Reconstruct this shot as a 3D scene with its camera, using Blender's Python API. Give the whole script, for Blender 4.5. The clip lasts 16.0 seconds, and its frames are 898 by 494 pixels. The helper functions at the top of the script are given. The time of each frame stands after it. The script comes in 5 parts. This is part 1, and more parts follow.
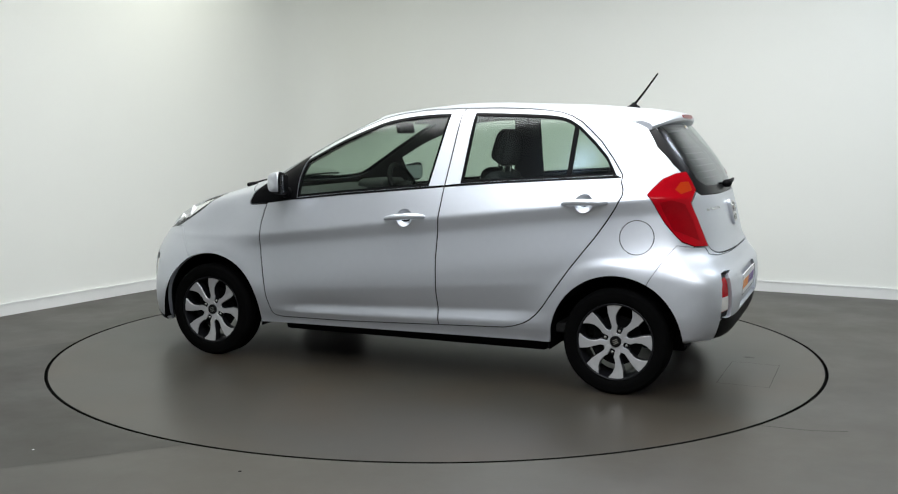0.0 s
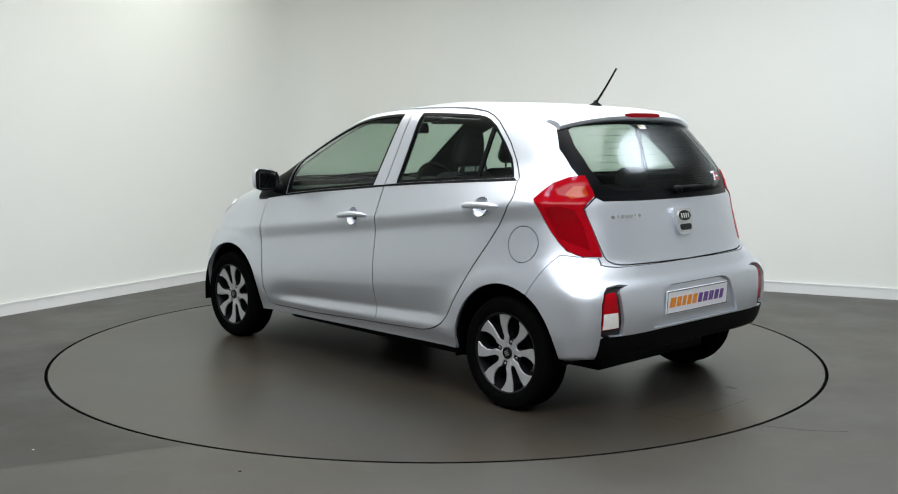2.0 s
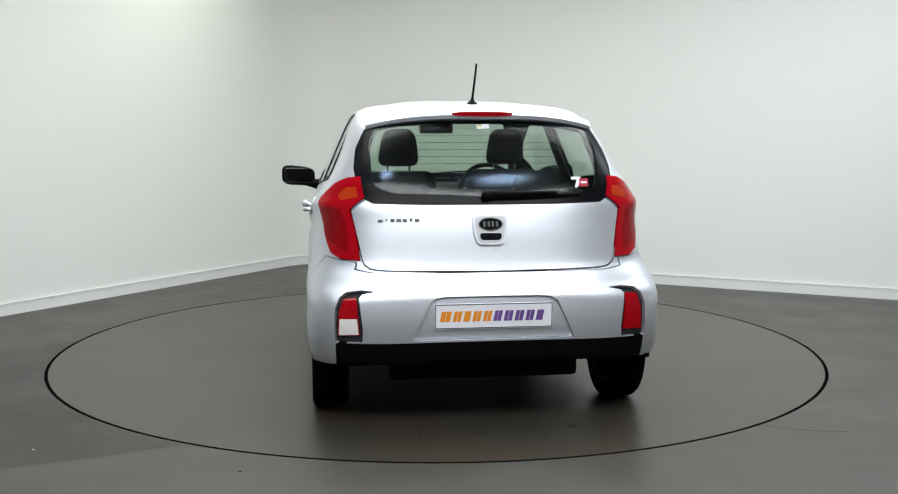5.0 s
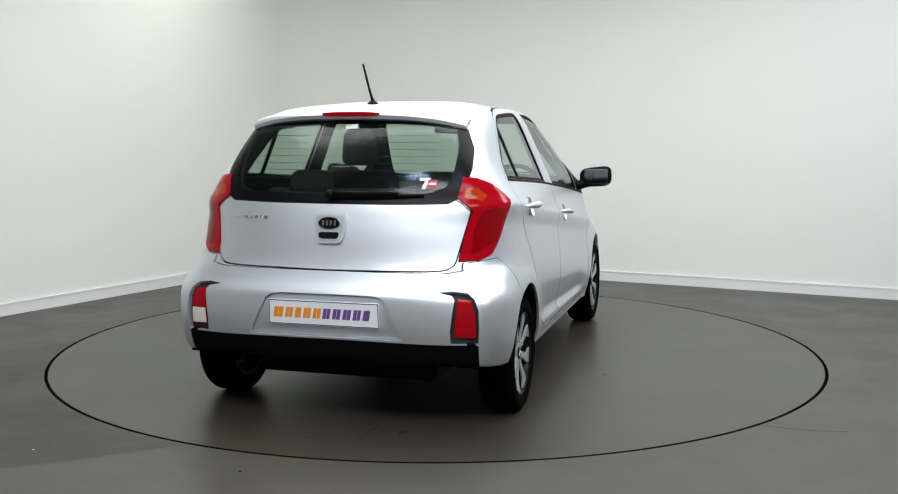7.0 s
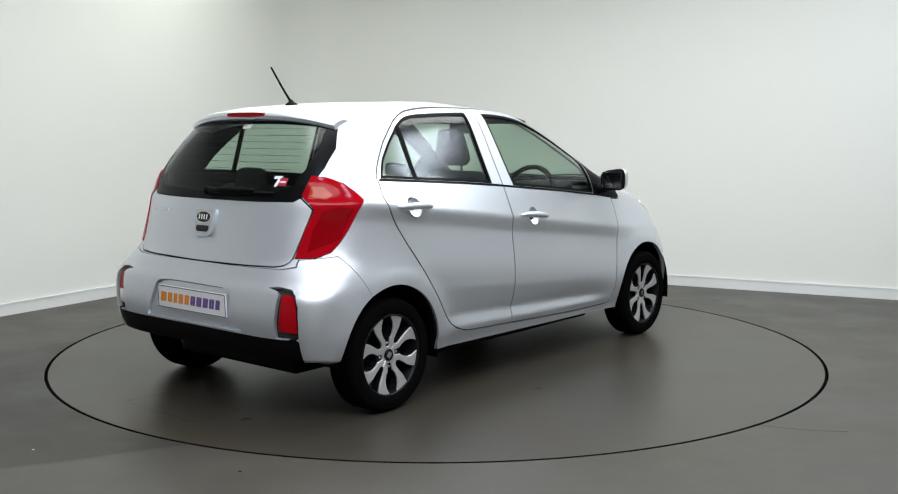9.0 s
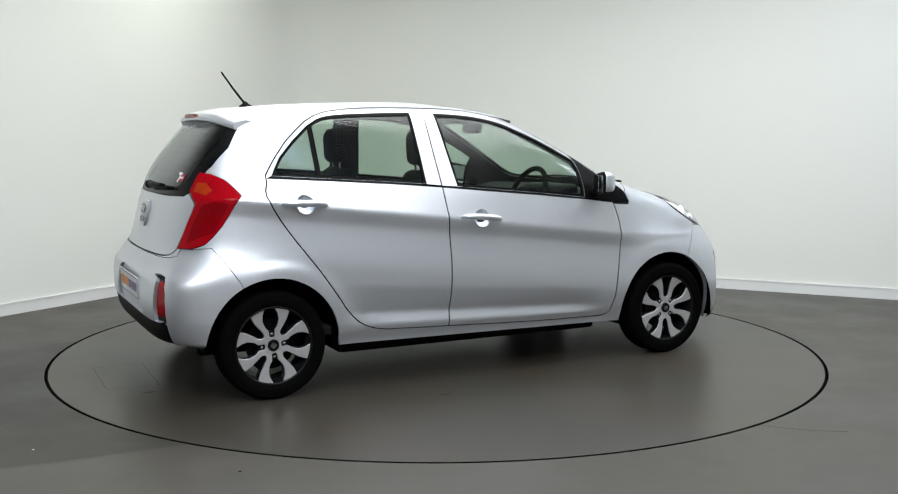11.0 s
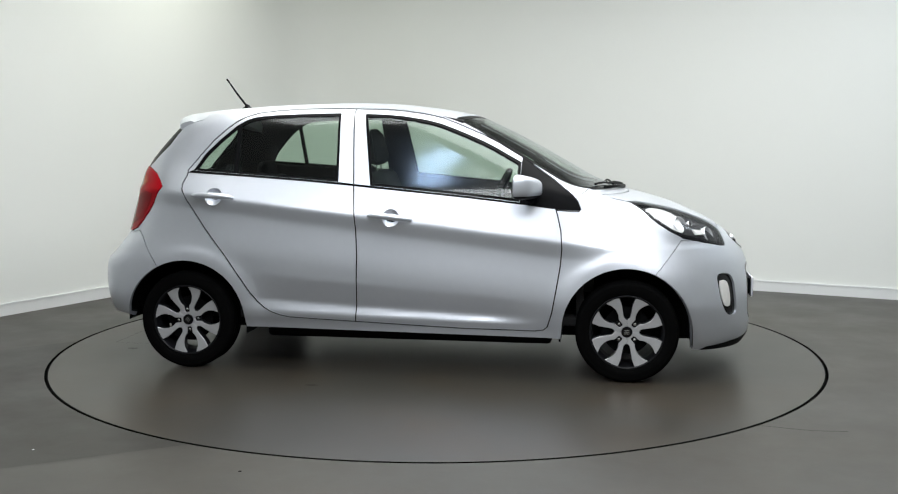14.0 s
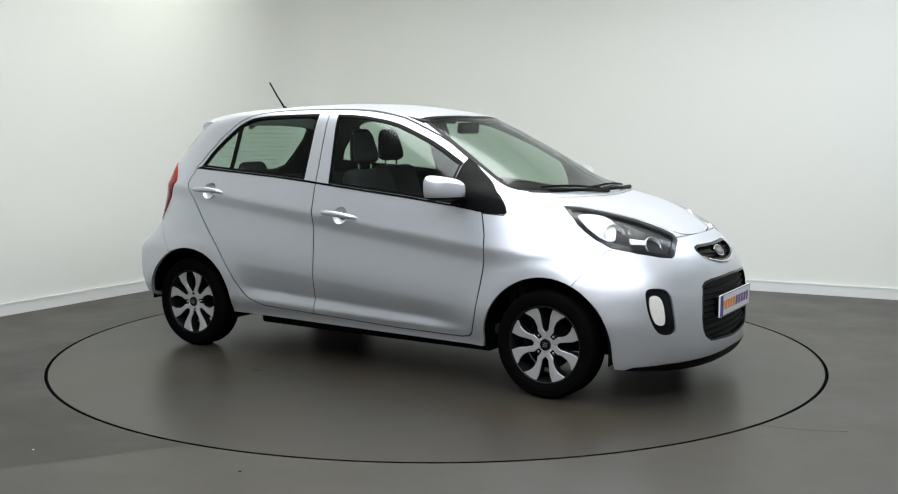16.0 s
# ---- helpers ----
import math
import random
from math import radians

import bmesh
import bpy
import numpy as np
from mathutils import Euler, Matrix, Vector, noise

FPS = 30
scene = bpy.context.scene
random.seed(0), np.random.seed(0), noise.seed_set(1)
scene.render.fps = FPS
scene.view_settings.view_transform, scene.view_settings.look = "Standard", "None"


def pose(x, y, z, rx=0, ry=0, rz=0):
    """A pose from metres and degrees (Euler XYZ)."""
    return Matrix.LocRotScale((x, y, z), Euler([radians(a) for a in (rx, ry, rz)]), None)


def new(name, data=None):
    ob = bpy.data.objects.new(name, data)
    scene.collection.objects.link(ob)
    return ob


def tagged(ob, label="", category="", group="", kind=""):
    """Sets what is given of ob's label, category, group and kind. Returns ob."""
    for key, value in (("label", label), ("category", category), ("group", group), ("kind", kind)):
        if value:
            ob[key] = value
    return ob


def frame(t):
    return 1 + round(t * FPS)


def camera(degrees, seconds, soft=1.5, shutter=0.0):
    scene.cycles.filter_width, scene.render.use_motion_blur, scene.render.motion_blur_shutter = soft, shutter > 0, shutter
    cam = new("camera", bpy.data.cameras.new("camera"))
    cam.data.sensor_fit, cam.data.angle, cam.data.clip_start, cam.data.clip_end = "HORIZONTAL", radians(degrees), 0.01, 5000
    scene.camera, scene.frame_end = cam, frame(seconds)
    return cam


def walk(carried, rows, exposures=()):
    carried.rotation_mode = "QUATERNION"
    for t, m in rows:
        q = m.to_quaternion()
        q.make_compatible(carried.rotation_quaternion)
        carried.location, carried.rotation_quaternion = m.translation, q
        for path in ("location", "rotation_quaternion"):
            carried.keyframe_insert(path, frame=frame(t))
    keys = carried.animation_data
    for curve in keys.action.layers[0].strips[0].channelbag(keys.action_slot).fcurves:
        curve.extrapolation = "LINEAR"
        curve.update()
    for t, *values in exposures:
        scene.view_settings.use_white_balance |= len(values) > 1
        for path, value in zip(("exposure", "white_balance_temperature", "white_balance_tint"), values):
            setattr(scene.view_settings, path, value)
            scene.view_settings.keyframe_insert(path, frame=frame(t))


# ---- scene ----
# camera: stands still on its tripod, just above bonnet height
cam = camera(47.21, 16.0, soft=1.15)
CAM = pose(0.0, -6.2126, 1.3187, 90 - 6.5363, -0.0401, -0.617)
walk(cam, [(0.0, CAM), (16.0, CAM)], exposures=[(0.0, 0.50), (16.0, 0.50)])

# turntable: heading of the car in degrees at t seconds, and the offset of the car from the centre of the disc
def heading(t):
    return 90.05 - 11.8322 * (t - 5.6) + 0.0079 * (t - 8) ** 2

CAR_DX, CAR_DY = -0.0765, -0.0179
DISC_R = 2.249

# ---- light ----
world = bpy.data.worlds.new("world")
scene.world = world
world.use_nodes = True
world.node_tree.nodes["Background"].inputs[0].default_value = (0.6, 0.65, 0.7, 1)
world.node_tree.nodes["Background"].inputs[1].default_value = 0.05

CEIL = 3.3
# ---- materials ----
def mat(name, color, rough=0.5, metal=0.0, coat=0.0, spec=0.5, emit=None, strength=0.0, trans=0.0, ior=1.45, bump=0.0, bscale=200.0, vary=0.0, vscale=3.0, rvary=0.0):
    """A principled material with two scales of variation: broad mottling and fine relief."""
    m = bpy.data.materials.new(name)
    m.use_nodes = True
    nt = m.node_tree
    b = nt.nodes["Principled BSDF"]
    b.inputs["Base Color"].default_value = (*color, 1)
    b.inputs["Roughness"].default_value = rough
    b.inputs["Metallic"].default_value = metal
    b.inputs["Coat Weight"].default_value = coat
    b.inputs["Coat Roughness"].default_value = 0.06
    b.inputs["Specular IOR Level"].default_value = spec
    b.inputs["Transmission Weight"].default_value = trans
    b.inputs["IOR"].default_value = ior
    if emit:
        b.inputs["Emission Color"].default_value = (*emit, 1)
        b.inputs["Emission Strength"].default_value = strength
    tc = nt.nodes.new("ShaderNodeTexCoord")
    if vary or rvary:
        n1 = nt.nodes.new("ShaderNodeTexNoise")
        n1.inputs["Scale"].default_value = vscale
        n1.inputs["Detail"].default_value = 6
        n1.inputs["Roughness"].default_value = 0.6
        nt.links.new(tc.outputs["Object"], n1.inputs["Vector"])
        if vary:
            mp = nt.nodes.new("ShaderNodeMapRange")
            mp.inputs[1].default_value, mp.inputs[2].default_value = 0.3, 0.7
            mp.inputs[3].default_value, mp.inputs[4].default_value = 1 - vary, 1 + vary
            nt.links.new(n1.outputs["Fac"], mp.inputs[0])
            mix = nt.nodes.new("ShaderNodeMix")
            mix.data_type, mix.blend_type = "RGBA", "MULTIPLY"
            mix.inputs[0].default_value = 1
            mix.inputs[6].default_value = (*color, 1)
            nt.links.new(mp.outputs[0], mix.inputs[7])
            nt.links.new(mix.outputs[2], b.inputs["Base Color"])
        if rvary:
            mr = nt.nodes.new("ShaderNodeMapRange")
            mr.inputs[1].default_value, mr.inputs[2].default_value = 0.3, 0.7
            mr.inputs[3].default_value, mr.inputs[4].default_value = max(rough - rvary, 0.02), rough + rvary
            nt.links.new(n1.outputs["Fac"], mr.inputs[0])
            nt.links.new(mr.outputs[0], b.inputs["Roughness"])
    if bump:
        n2 = nt.nodes.new("ShaderNodeTexNoise")
        n2.inputs["Scale"].default_value = bscale
        n2.inputs["Detail"].default_value = 3
        nt.links.new(tc.outputs["Object"], n2.inputs["Vector"])
        bp = nt.nodes.new("ShaderNodeBump")
        bp.inputs["Strength"].default_value = bump
        bp.inputs["Distance"].default_value = 0.002
        nt.links.new(n2.outputs["Fac"], bp.inputs["Height"])
        nt.links.new(bp.outputs[0], b.inputs["Normal"])
    return m


WALL = mat("wall_paint", (0.74, 0.752, 0.725), 0.75, bump=0.15, bscale=120, vary=0.012, vscale=0.7)
SKIRT = mat("skirting_paint", (0.72, 0.73, 0.73), 0.4, bump=0.05, bscale=60, vary=0.02)
FLOOR = mat("resin_floor", (0.055, 0.0505, 0.042), 0.40, spec=0.25, bump=0.05, bscale=40, vary=0.09, vscale=1.6, rvary=0.08)
DISC = mat("turntable_floor", (0.036, 0.033, 0.0272), 0.34, spec=0.5, bump=0.02, bscale=40, vary=0.07, vscale=1.3, rvary=0.02)
STRIP = mat("dark_floor", (0.034, 0.0315, 0.027), 0.40, spec=0.25, bump=0.05, bscale=40, vary=0.09, vscale=1.6, rvary=0.08)
# flat black that paints the darkness of gaps; also joints and cracks
GAP = mat("gap_black", (0.003, 0.003, 0.003), 0.8, spec=0.03, vary=0.2, vscale=20)
SCUFF = mat("scuffed_floor", (0.20, 0.19, 0.17), 0.6, vary=0.3, vscale=60)

def rust_tint(m, second, scale):
    """Broad patches of a second colour under the fine mottling."""
    nt = m.node_tree
    mul = [n for n in nt.nodes if n.type == "MIX"][0]
    base = tuple(mul.inputs[6].default_value)
    tc = [n for n in nt.nodes if n.type == "TEX_COORD"][0]
    noise = nt.nodes.new("ShaderNodeTexNoise")
    noise.inputs["Scale"].default_value, noise.inputs["Detail"].default_value = scale, 2
    nt.links.new(tc.outputs["Object"], noise.inputs["Vector"])
    ramp = nt.nodes.new("ShaderNodeMapRange")
    ramp.interpolation_type = "SMOOTHSTEP"
    ramp.inputs[1].default_value, ramp.inputs[2].default_value = 0.35, 0.75
    nt.links.new(noise.outputs["Fac"], ramp.inputs[0])
    two = nt.nodes.new("ShaderNodeMix")
    two.data_type = "RGBA"
    two.inputs[6].default_value, two.inputs[7].default_value = base, (*second, 1)
    nt.links.new(ramp.outputs[0], two.inputs[0])
    nt.links.new(two.outputs[2], mul.inputs[6])

rust_tint(DISC, (0.040, 0.031, 0.021), 1.1)
rust_tint(FLOOR, (0.060, 0.058, 0.052), 0.8)
PAINT = mat("silver_paint", (0.67, 0.695, 0.748), 0.425, metal=0.82, coat=0.25, bump=0.02, bscale=900, vary=0.01, vscale=30)
BLACK = mat("black_plastic", (0.003, 0.003, 0.0035), 0.5, spec=0.07, bump=0.12, bscale=500, vary=0.1, vscale=30)
GLOSSBLACK = mat("gloss_black", (0.004, 0.004, 0.005), 0.18, spec=0.3, coat=0.1, vary=0.1)
BORDER = mat("glass_frit", (0.004, 0.004, 0.005), 0.3, spec=0.12, vary=0.1)
TRIM = mat("cabin_trim", (0.016, 0.016, 0.017), 0.75, bump=0.2, bscale=400, vary=0.15, vscale=20)
CLOTH = mat("seat_cloth", (0.022, 0.022, 0.026), 0.95, bump=0.4, bscale=600, vary=0.2, vscale=40)
RUBBER = mat("tyre_rubber", (0.003, 0.003, 0.003), 0.85, spec=0.02, bump=0.2, bscale=150, vary=0.2, vscale=12)
ALLOY = mat("machined_alloy", (0.56, 0.56, 0.57), 0.36, metal=0.6, bump=0.03, bscale=700, vary=0.03, vscale=30)
DARKALLOY = mat("dark_alloy", (0.007, 0.007, 0.008), 0.35, spec=0.2, vary=0.1, vscale=20)
MIRROR = mat("mirror_glass", (0.30, 0.32, 0.34), 0.06, metal=1.0, vary=0.02)
CHROME = mat("chrome", (0.85, 0.86, 0.87), 0.12, metal=1.0, vary=0.02)
RED = mat("red_lens", (0.33, 0.002, 0.007), 0.16, spec=0.04, coat=0.22, vary=0.06, vscale=25)
DEEPRED = mat("deep_red_lens", (0.22, 0.001, 0.004), 0.16, spec=0.04, coat=0.22, vary=0.08, vscale=25)
AMBER = mat("amber_lens", (0.40, 0.035, 0.005), 0.15, spec=0.04, coat=0.5, vary=0.1, vscale=25)
CLEARLENS = mat("white_lens", (0.75, 0.73, 0.70), 0.15, coat=0.5, vary=0.06, vscale=40)
# pale half-metal; its lightness stands in for reflected overhead light
BOWL = mat("lamp_bowl", (0.80, 0.80, 0.82), 0.22, metal=0.45, vary=0.08, vscale=60)
WHITE = mat("plate_white", (0.80, 0.80, 0.84), 0.35, vary=0.02, vscale=30)
ORANGE = mat("print_orange", (0.80, 0.27, 0.02), 0.4, vary=0.04)
PURPLE = mat("print_purple", (0.15, 0.07, 0.27), 0.4, vary=0.04)
BLUE = mat("print_blue", (0.03, 0.06, 0.35), 0.4, vary=0.04)
STICKER_YELLOW = mat("sticker_yellow", (0.62, 0.50, 0.10), 0.5, vary=0.05)
STICKER_RED = mat("sticker_red", (0.35, 0.02, 0.04), 0.4, vary=0.04)


def glass_mat(name, tint, clear, edge=0.85):
    """Thin car glass: tinted see-through with a mirror-like sheen."""
    m = bpy.data.materials.new(name)
    m.use_nodes = True
    nt = m.node_tree
    nt.nodes.remove(nt.nodes["Principled BSDF"])
    out = nt.nodes["Material Output"]
    tr = nt.nodes.new("ShaderNodeBsdfTransparent")
    tr.inputs[0].default_value = (*tint, 1)
    gl = nt.nodes.new("ShaderNodeBsdfGlossy")
    gl.inputs["Roughness"].default_value = 0.14
    gl.inputs["Color"].default_value = (0.95, 0.97, 1.0, 1)
    lw = nt.nodes.new("ShaderNodeLayerWeight")
    lw.inputs[0].default_value = 0.5
    pw = nt.nodes.new("ShaderNodeMath")
    pw.operation = "POWER"
    pw.inputs[1].default_value = 4.5
    nt.links.new(lw.outputs["Facing"], pw.inputs[0])
    fr = nt.nodes.new("ShaderNodeMath")
    fr.operation = "MULTIPLY_ADD"
    fr.inputs[1].default_value, fr.inputs[2].default_value = edge, clear
    nt.links.new(pw.outputs[0], fr.inputs[0])
    mx = nt.nodes.new("ShaderNodeMixShader")
    nt.links.new(fr.outputs[0], mx.inputs[0])
    nt.links.new(tr.outputs[0], mx.inputs[1])
    nt.links.new(gl.outputs[0], mx.inputs[2])
    nt.links.new(mx.outputs[0], out.inputs[0])
    return m


GLASS = glass_mat("tinted_glass", (0.68, 0.78, 0.71), 0.042)
REARGLASS = glass_mat("rear_glass", (0.63, 0.73, 0.67), 0.026)
LAMPGLASS = glass_mat("lamp_lens", (0.93, 0.94, 0.95), 0.015, 0.3)


# ---- mesh helpers ----
def mesh_of(name, bm, material, smooth=False):
    me = bpy.data.meshes.new(name)
    bm.to_mesh(me)
    bm.free()
    me.materials.append(material)
    if smooth:
        for p in me.polygons:
            p.use_smooth = True
    return me


def part(name, bm, material, parent, label="", smooth=False):
    ob = new(name, mesh_of(name, bm, material, smooth))
    ob.parent = parent
    if label:
        ob["label"] = label
    return ob


def box(bm, x0, x1, y0, y1, z0, z1, bevel=0.0):
    r = bmesh.ops.create_cube(bm, size=1, matrix=Matrix.Translation(((x0 + x1) / 2, (y0 + y1) / 2, (z0 + z1) / 2)) @ Matrix.Diagonal((x1 - x0, y1 - y0, z1 - z0, 1)))
    if bevel:
        es = list({e for v in r["verts"] for e in v.link_edges})
        bmesh.ops.bevel(bm, geom=es, offset=bevel, segments=2, profile=0.5, affect="EDGES")
    return bm


def tube(bm, pts, r, seg=8):
    """A round bar through the points."""
    rings = []
    for i, p in enumerate(pts):
        p = Vector(p)
        a = Vector(pts[max(i - 1, 0)])
        b = Vector(pts[min(i + 1, len(pts) - 1)])
        q = (b - a).normalized().to_track_quat("Z", "Y")
        rr = r[i] if isinstance(r, (list, tuple)) else r
        rings.append([bm.verts.new(p + q @ Vector((rr * math.cos(2 * math.pi * k / seg), rr * math.sin(2 * math.pi * k / seg), 0))) for k in range(seg)])
    for a, b in zip(rings, rings[1:]):
        for k in range(seg):
            bm.faces.new((a[k], a[(k + 1) % seg], b[(k + 1) % seg], b[k]))
    bm.faces.new(rings[0][::-1])
    bm.faces.new(rings[-1])
    return bm


def revolve(bm, prof, seg=64, axis="Y", close=True):
    """Turn a profile of (radius, along) round an axis through the origin."""
    rings = []
    for k in range(seg):
        a = 2 * math.pi * k / seg
        c, s = math.cos(a), math.sin(a)
        rings.append([bm.verts.new((r * c, h, r * s) if axis == "Y" else (r * c, r * s, h)) for r, h in prof])
    n = len(prof)
    for k in range(seg):
        a, b = rings[k], rings[(k + 1) % seg]
        for j in range(n if close else n - 1):
            bm.faces.new((a[j], a[(j + 1) % n], b[(j + 1) % n], b[j]))
    bmesh.ops.recalc_face_normals(bm, faces=bm.faces)
    return bm


def prism(bm, pts, y0, y1, plane="xz"):
    """A slab with the outline pts; plane names the two axes of pts, y0 to y1 runs along the third."""
    def place(p, h):
        return {"xz": (p[0], h, p[1]), "xy": (p[0], p[1], h), "yz": (h, p[0], p[1])}[plane]
    a = [bm.verts.new(place(p, y0)) for p in pts]
    b = [bm.verts.new(place(p, y1)) for p in pts]
    fs = [bm.faces.new(a), bm.faces.new(b)]
    for i in range(len(pts)):
        j = (i + 1) % len(pts)
        fs.append(bm.faces.new((a[i], a[j], b[j], b[i])))
    bmesh.ops.recalc_face_normals(bm, faces=fs)
    return bm
# ---- the studio ----
def wall_path():
    """Plan of the two white walls that meet in a rounded corner, run on round the camera."""
    a, c, b = Vector((-5.6, -3.10)), Vector((-1.235, 4.06)), Vector((6.2, 0.36))
    pts = [Vector((-5.6, -9.0)), a]
    da, db = (a - c).normalized(), (b - c).normalized()
    r = 0.55
    p0, p1 = c + da * r, c + db * r
    for i in range(13):
        s = i / 12
        pts.append((1 - s) ** 2 * p0 + 2 * s * (1 - s) * c + s * s * p1)
    pts += [b, Vector((6.2, -9.0))]
    return pts

def strip_wall(name, pts, z0, z1, thick, material, label=""):
    """A wall along pts, thickened outwards."""
    bm = bmesh.new()
    cols = []
    for i, p in enumerate(pts):
        d = (pts[min(i + 1, len(pts) - 1)] - pts[max(i - 1, 0)]).normalized()
        n = Vector((-d.y, d.x))
        q = p + n * thick
        cols.append([bm.verts.new((p.x, p.y, z0)), bm.verts.new((p.x, p.y, z1)), bm.verts.new((q.x, q.y, z1)), bm.verts.new((q.x, q.y, z0))])
    for a, b in zip(cols, cols[1:]):
        for k in range(4):
            bm.faces.new((a[k], a[(k + 1) % 4], b[(k + 1) % 4], b[k]))
    bm.faces.new(cols[0]); bm.faces.new(cols[-1])
    bmesh.ops.recalc_face_normals(bm, faces=bm.faces)
    ob = new(name, mesh_of(name, bm, material, True))
    es = ob.modifiers.new("edges", "EDGE_SPLIT"); es.split_angle = radians(40)
    return tagged(ob, label, "wall", kind="structure")

WP = wall_path()
strip_wall("wall_north", WP, 0.0, CEIL, 0.12, WALL, "plain white painted studio wall with rounded corner")
def offset_path(pts, d):
    out = []
    for i, p in enumerate(pts):
        t = (pts[min(i + 1, len(pts) - 1)] - pts[max(i - 1, 0)]).normalized()
        out.append(p + Vector((-t.y, t.x)) * d)
    return out
sk = strip_wall("baseboard", offset_path(WP, -0.016), 0.0, 0.088, 0.015, SKIRT, "low white skirting board along the wall")
sk["category"] = "baseboard"
bead = strip_wall("trim", offset_path(WP, -0.0205), 0.078, 0.089, 0.0045, SKIRT, "thin white bead on top of the skirting board")
bead["category"] = "trim"

def wall_joint():
    """A faint vertical joint in the wall's boarding."""
    c, b = Vector((-1.235, 4.06)), Vector((6.2, 0.36))
    d = (b - c).normalized()
    p = c + d * (Vector((3.07, 1.95)) - c).dot(d)
    bm = bmesh.new()
    box(bm, -0.0025, 0.0025, -0.0012, 0.0012, 0.09, CEIL)
    bm.transform(Matrix.Translation((p.x, p.y, 0)) @ Matrix.Rotation(math.atan2(d.y, d.x), 4, "Z"))
    tagged(part("trim", bm, WALL, None), "thin vertical joint in the white wall", "trim", kind="structure")

wall_joint()

def build_floor():
    # floor with a round opening, the ring gap below it, and the turning disc
    bm = bmesh.new()
    N = 160
    inner = [bm.verts.new((DISC_R * 1.0035 * math.cos(2 * math.pi * k / N), DISC_R * 1.0035 * math.sin(2 * math.pi * k / N), 0)) for k in range(N)]
    def edge(k):
        a = 2 * math.pi * k / N
        c, s = math.cos(a), math.sin(a)
        r = 9.5 / max(abs(c), abs(s))
        return (r * c, r * s, 0)
    outer = [bm.verts.new(edge(k)) for k in range(N)]
    low = [bm.verts.new((v.co.x, v.co.y, -0.06)) for v in inner]
    for k in range(N):
        j = (k + 1) % N
        bm.faces.new((inner[k], outer[k], outer[j], inner[j]))
    fl = new("floor", mesh_of("floor", bm, FLOOR))
    tagged(fl, "smooth worn grey resin studio floor", "floor", kind="structure")
    # pit bottom and wall coloured black for the shade in the gap
    bm = bmesh.new()
    bmesh.ops.create_circle(bm, cap_ends=True, segments=N, radius=DISC_R * 1.02, matrix=Matrix.Translation((0, 0, -0.05)))
    revolve(bm, [(DISC_R * 1.0035, 0.0), (DISC_R * 1.0035, -0.052)], N, "Z", close=False)
    pit = part("turntable_pit", bm, GAP, None)
    tagged(pit, "black shadow gap round the turntable", "floor", kind="structure")
    # darker lane of the floor
    bm = bmesh.new()
    a0, a1, b0, b1 = LANE
    ring = []
    for i in range(25):      # along the disc's rim between the lane's two edges
        ang = math.atan2(b1[1], b1[0]) + ((math.atan2(a1[1], a1[0]) - math.atan2(b1[1], b1[0])) % (-2 * math.pi)) * i / 24
        ring.append((DISC_R * 1.006 * math.cos(ang), DISC_R * 1.006 * math.sin(ang)))
    pts = [a0, b0] + ring
    vs = [bm.verts.new((x, y, 0.0008)) for x, y in pts]
    bm.faces.new(vs)
    bmesh.ops.triangulate(bm, faces=bm.faces)
    bmesh.ops.recalc_face_normals(bm, faces=bm.faces)
    if sum(f.normal.z for f in bm.faces) < 0:
        bmesh.ops.reverse_faces(bm, faces=bm.faces)
    tagged(part("floor_lane", bm, STRIP, None), "darker lane of the grey floor", "floor", kind="structure")

def floor_marks():
    """A hairline crack and two specks on the fixed floor."""
    bm = bmesh.new()
    pts = [Vector(p) for p in ((1.433, -1.747), (1.50, -1.765), (1.58, -1.80), (1.653, -1.826), (1.80, -1.84))]
    for i, (a, b) in enumerate(zip(pts, pts[1:])):
        n = Vector((-(b - a).y, (b - a).x)).normalized() * 0.0018
        bm.faces.new([bm.verts.new((*p, 0.0007)) for p in (a - n, b - n, b + n, a + n)])
    tagged(part("floor_crack", bm, GAP, None), "hairline crack in the grey floor", "floor", kind="structure")
    for x, y, r, m in ((-0.768, -2.346, 0.008, GAP), (-1.675, -2.066, 0.006, WHITE)):
        bm = bmesh.new()
        bmesh.ops.create_circle(bm, cap_ends=True, segments=9, radius=r, matrix=Matrix.Translation((x, y, 0.0012)))
        tagged(part("floor_speck", bm, m, None), "tiny speck on the grey floor", "floor", kind="structure")

floor_marks()

LANE = ((-5.08, -1.86), (-2.25, 0.12), (-5.33, -4.0), (-1.05, -1.993))
build_floor()

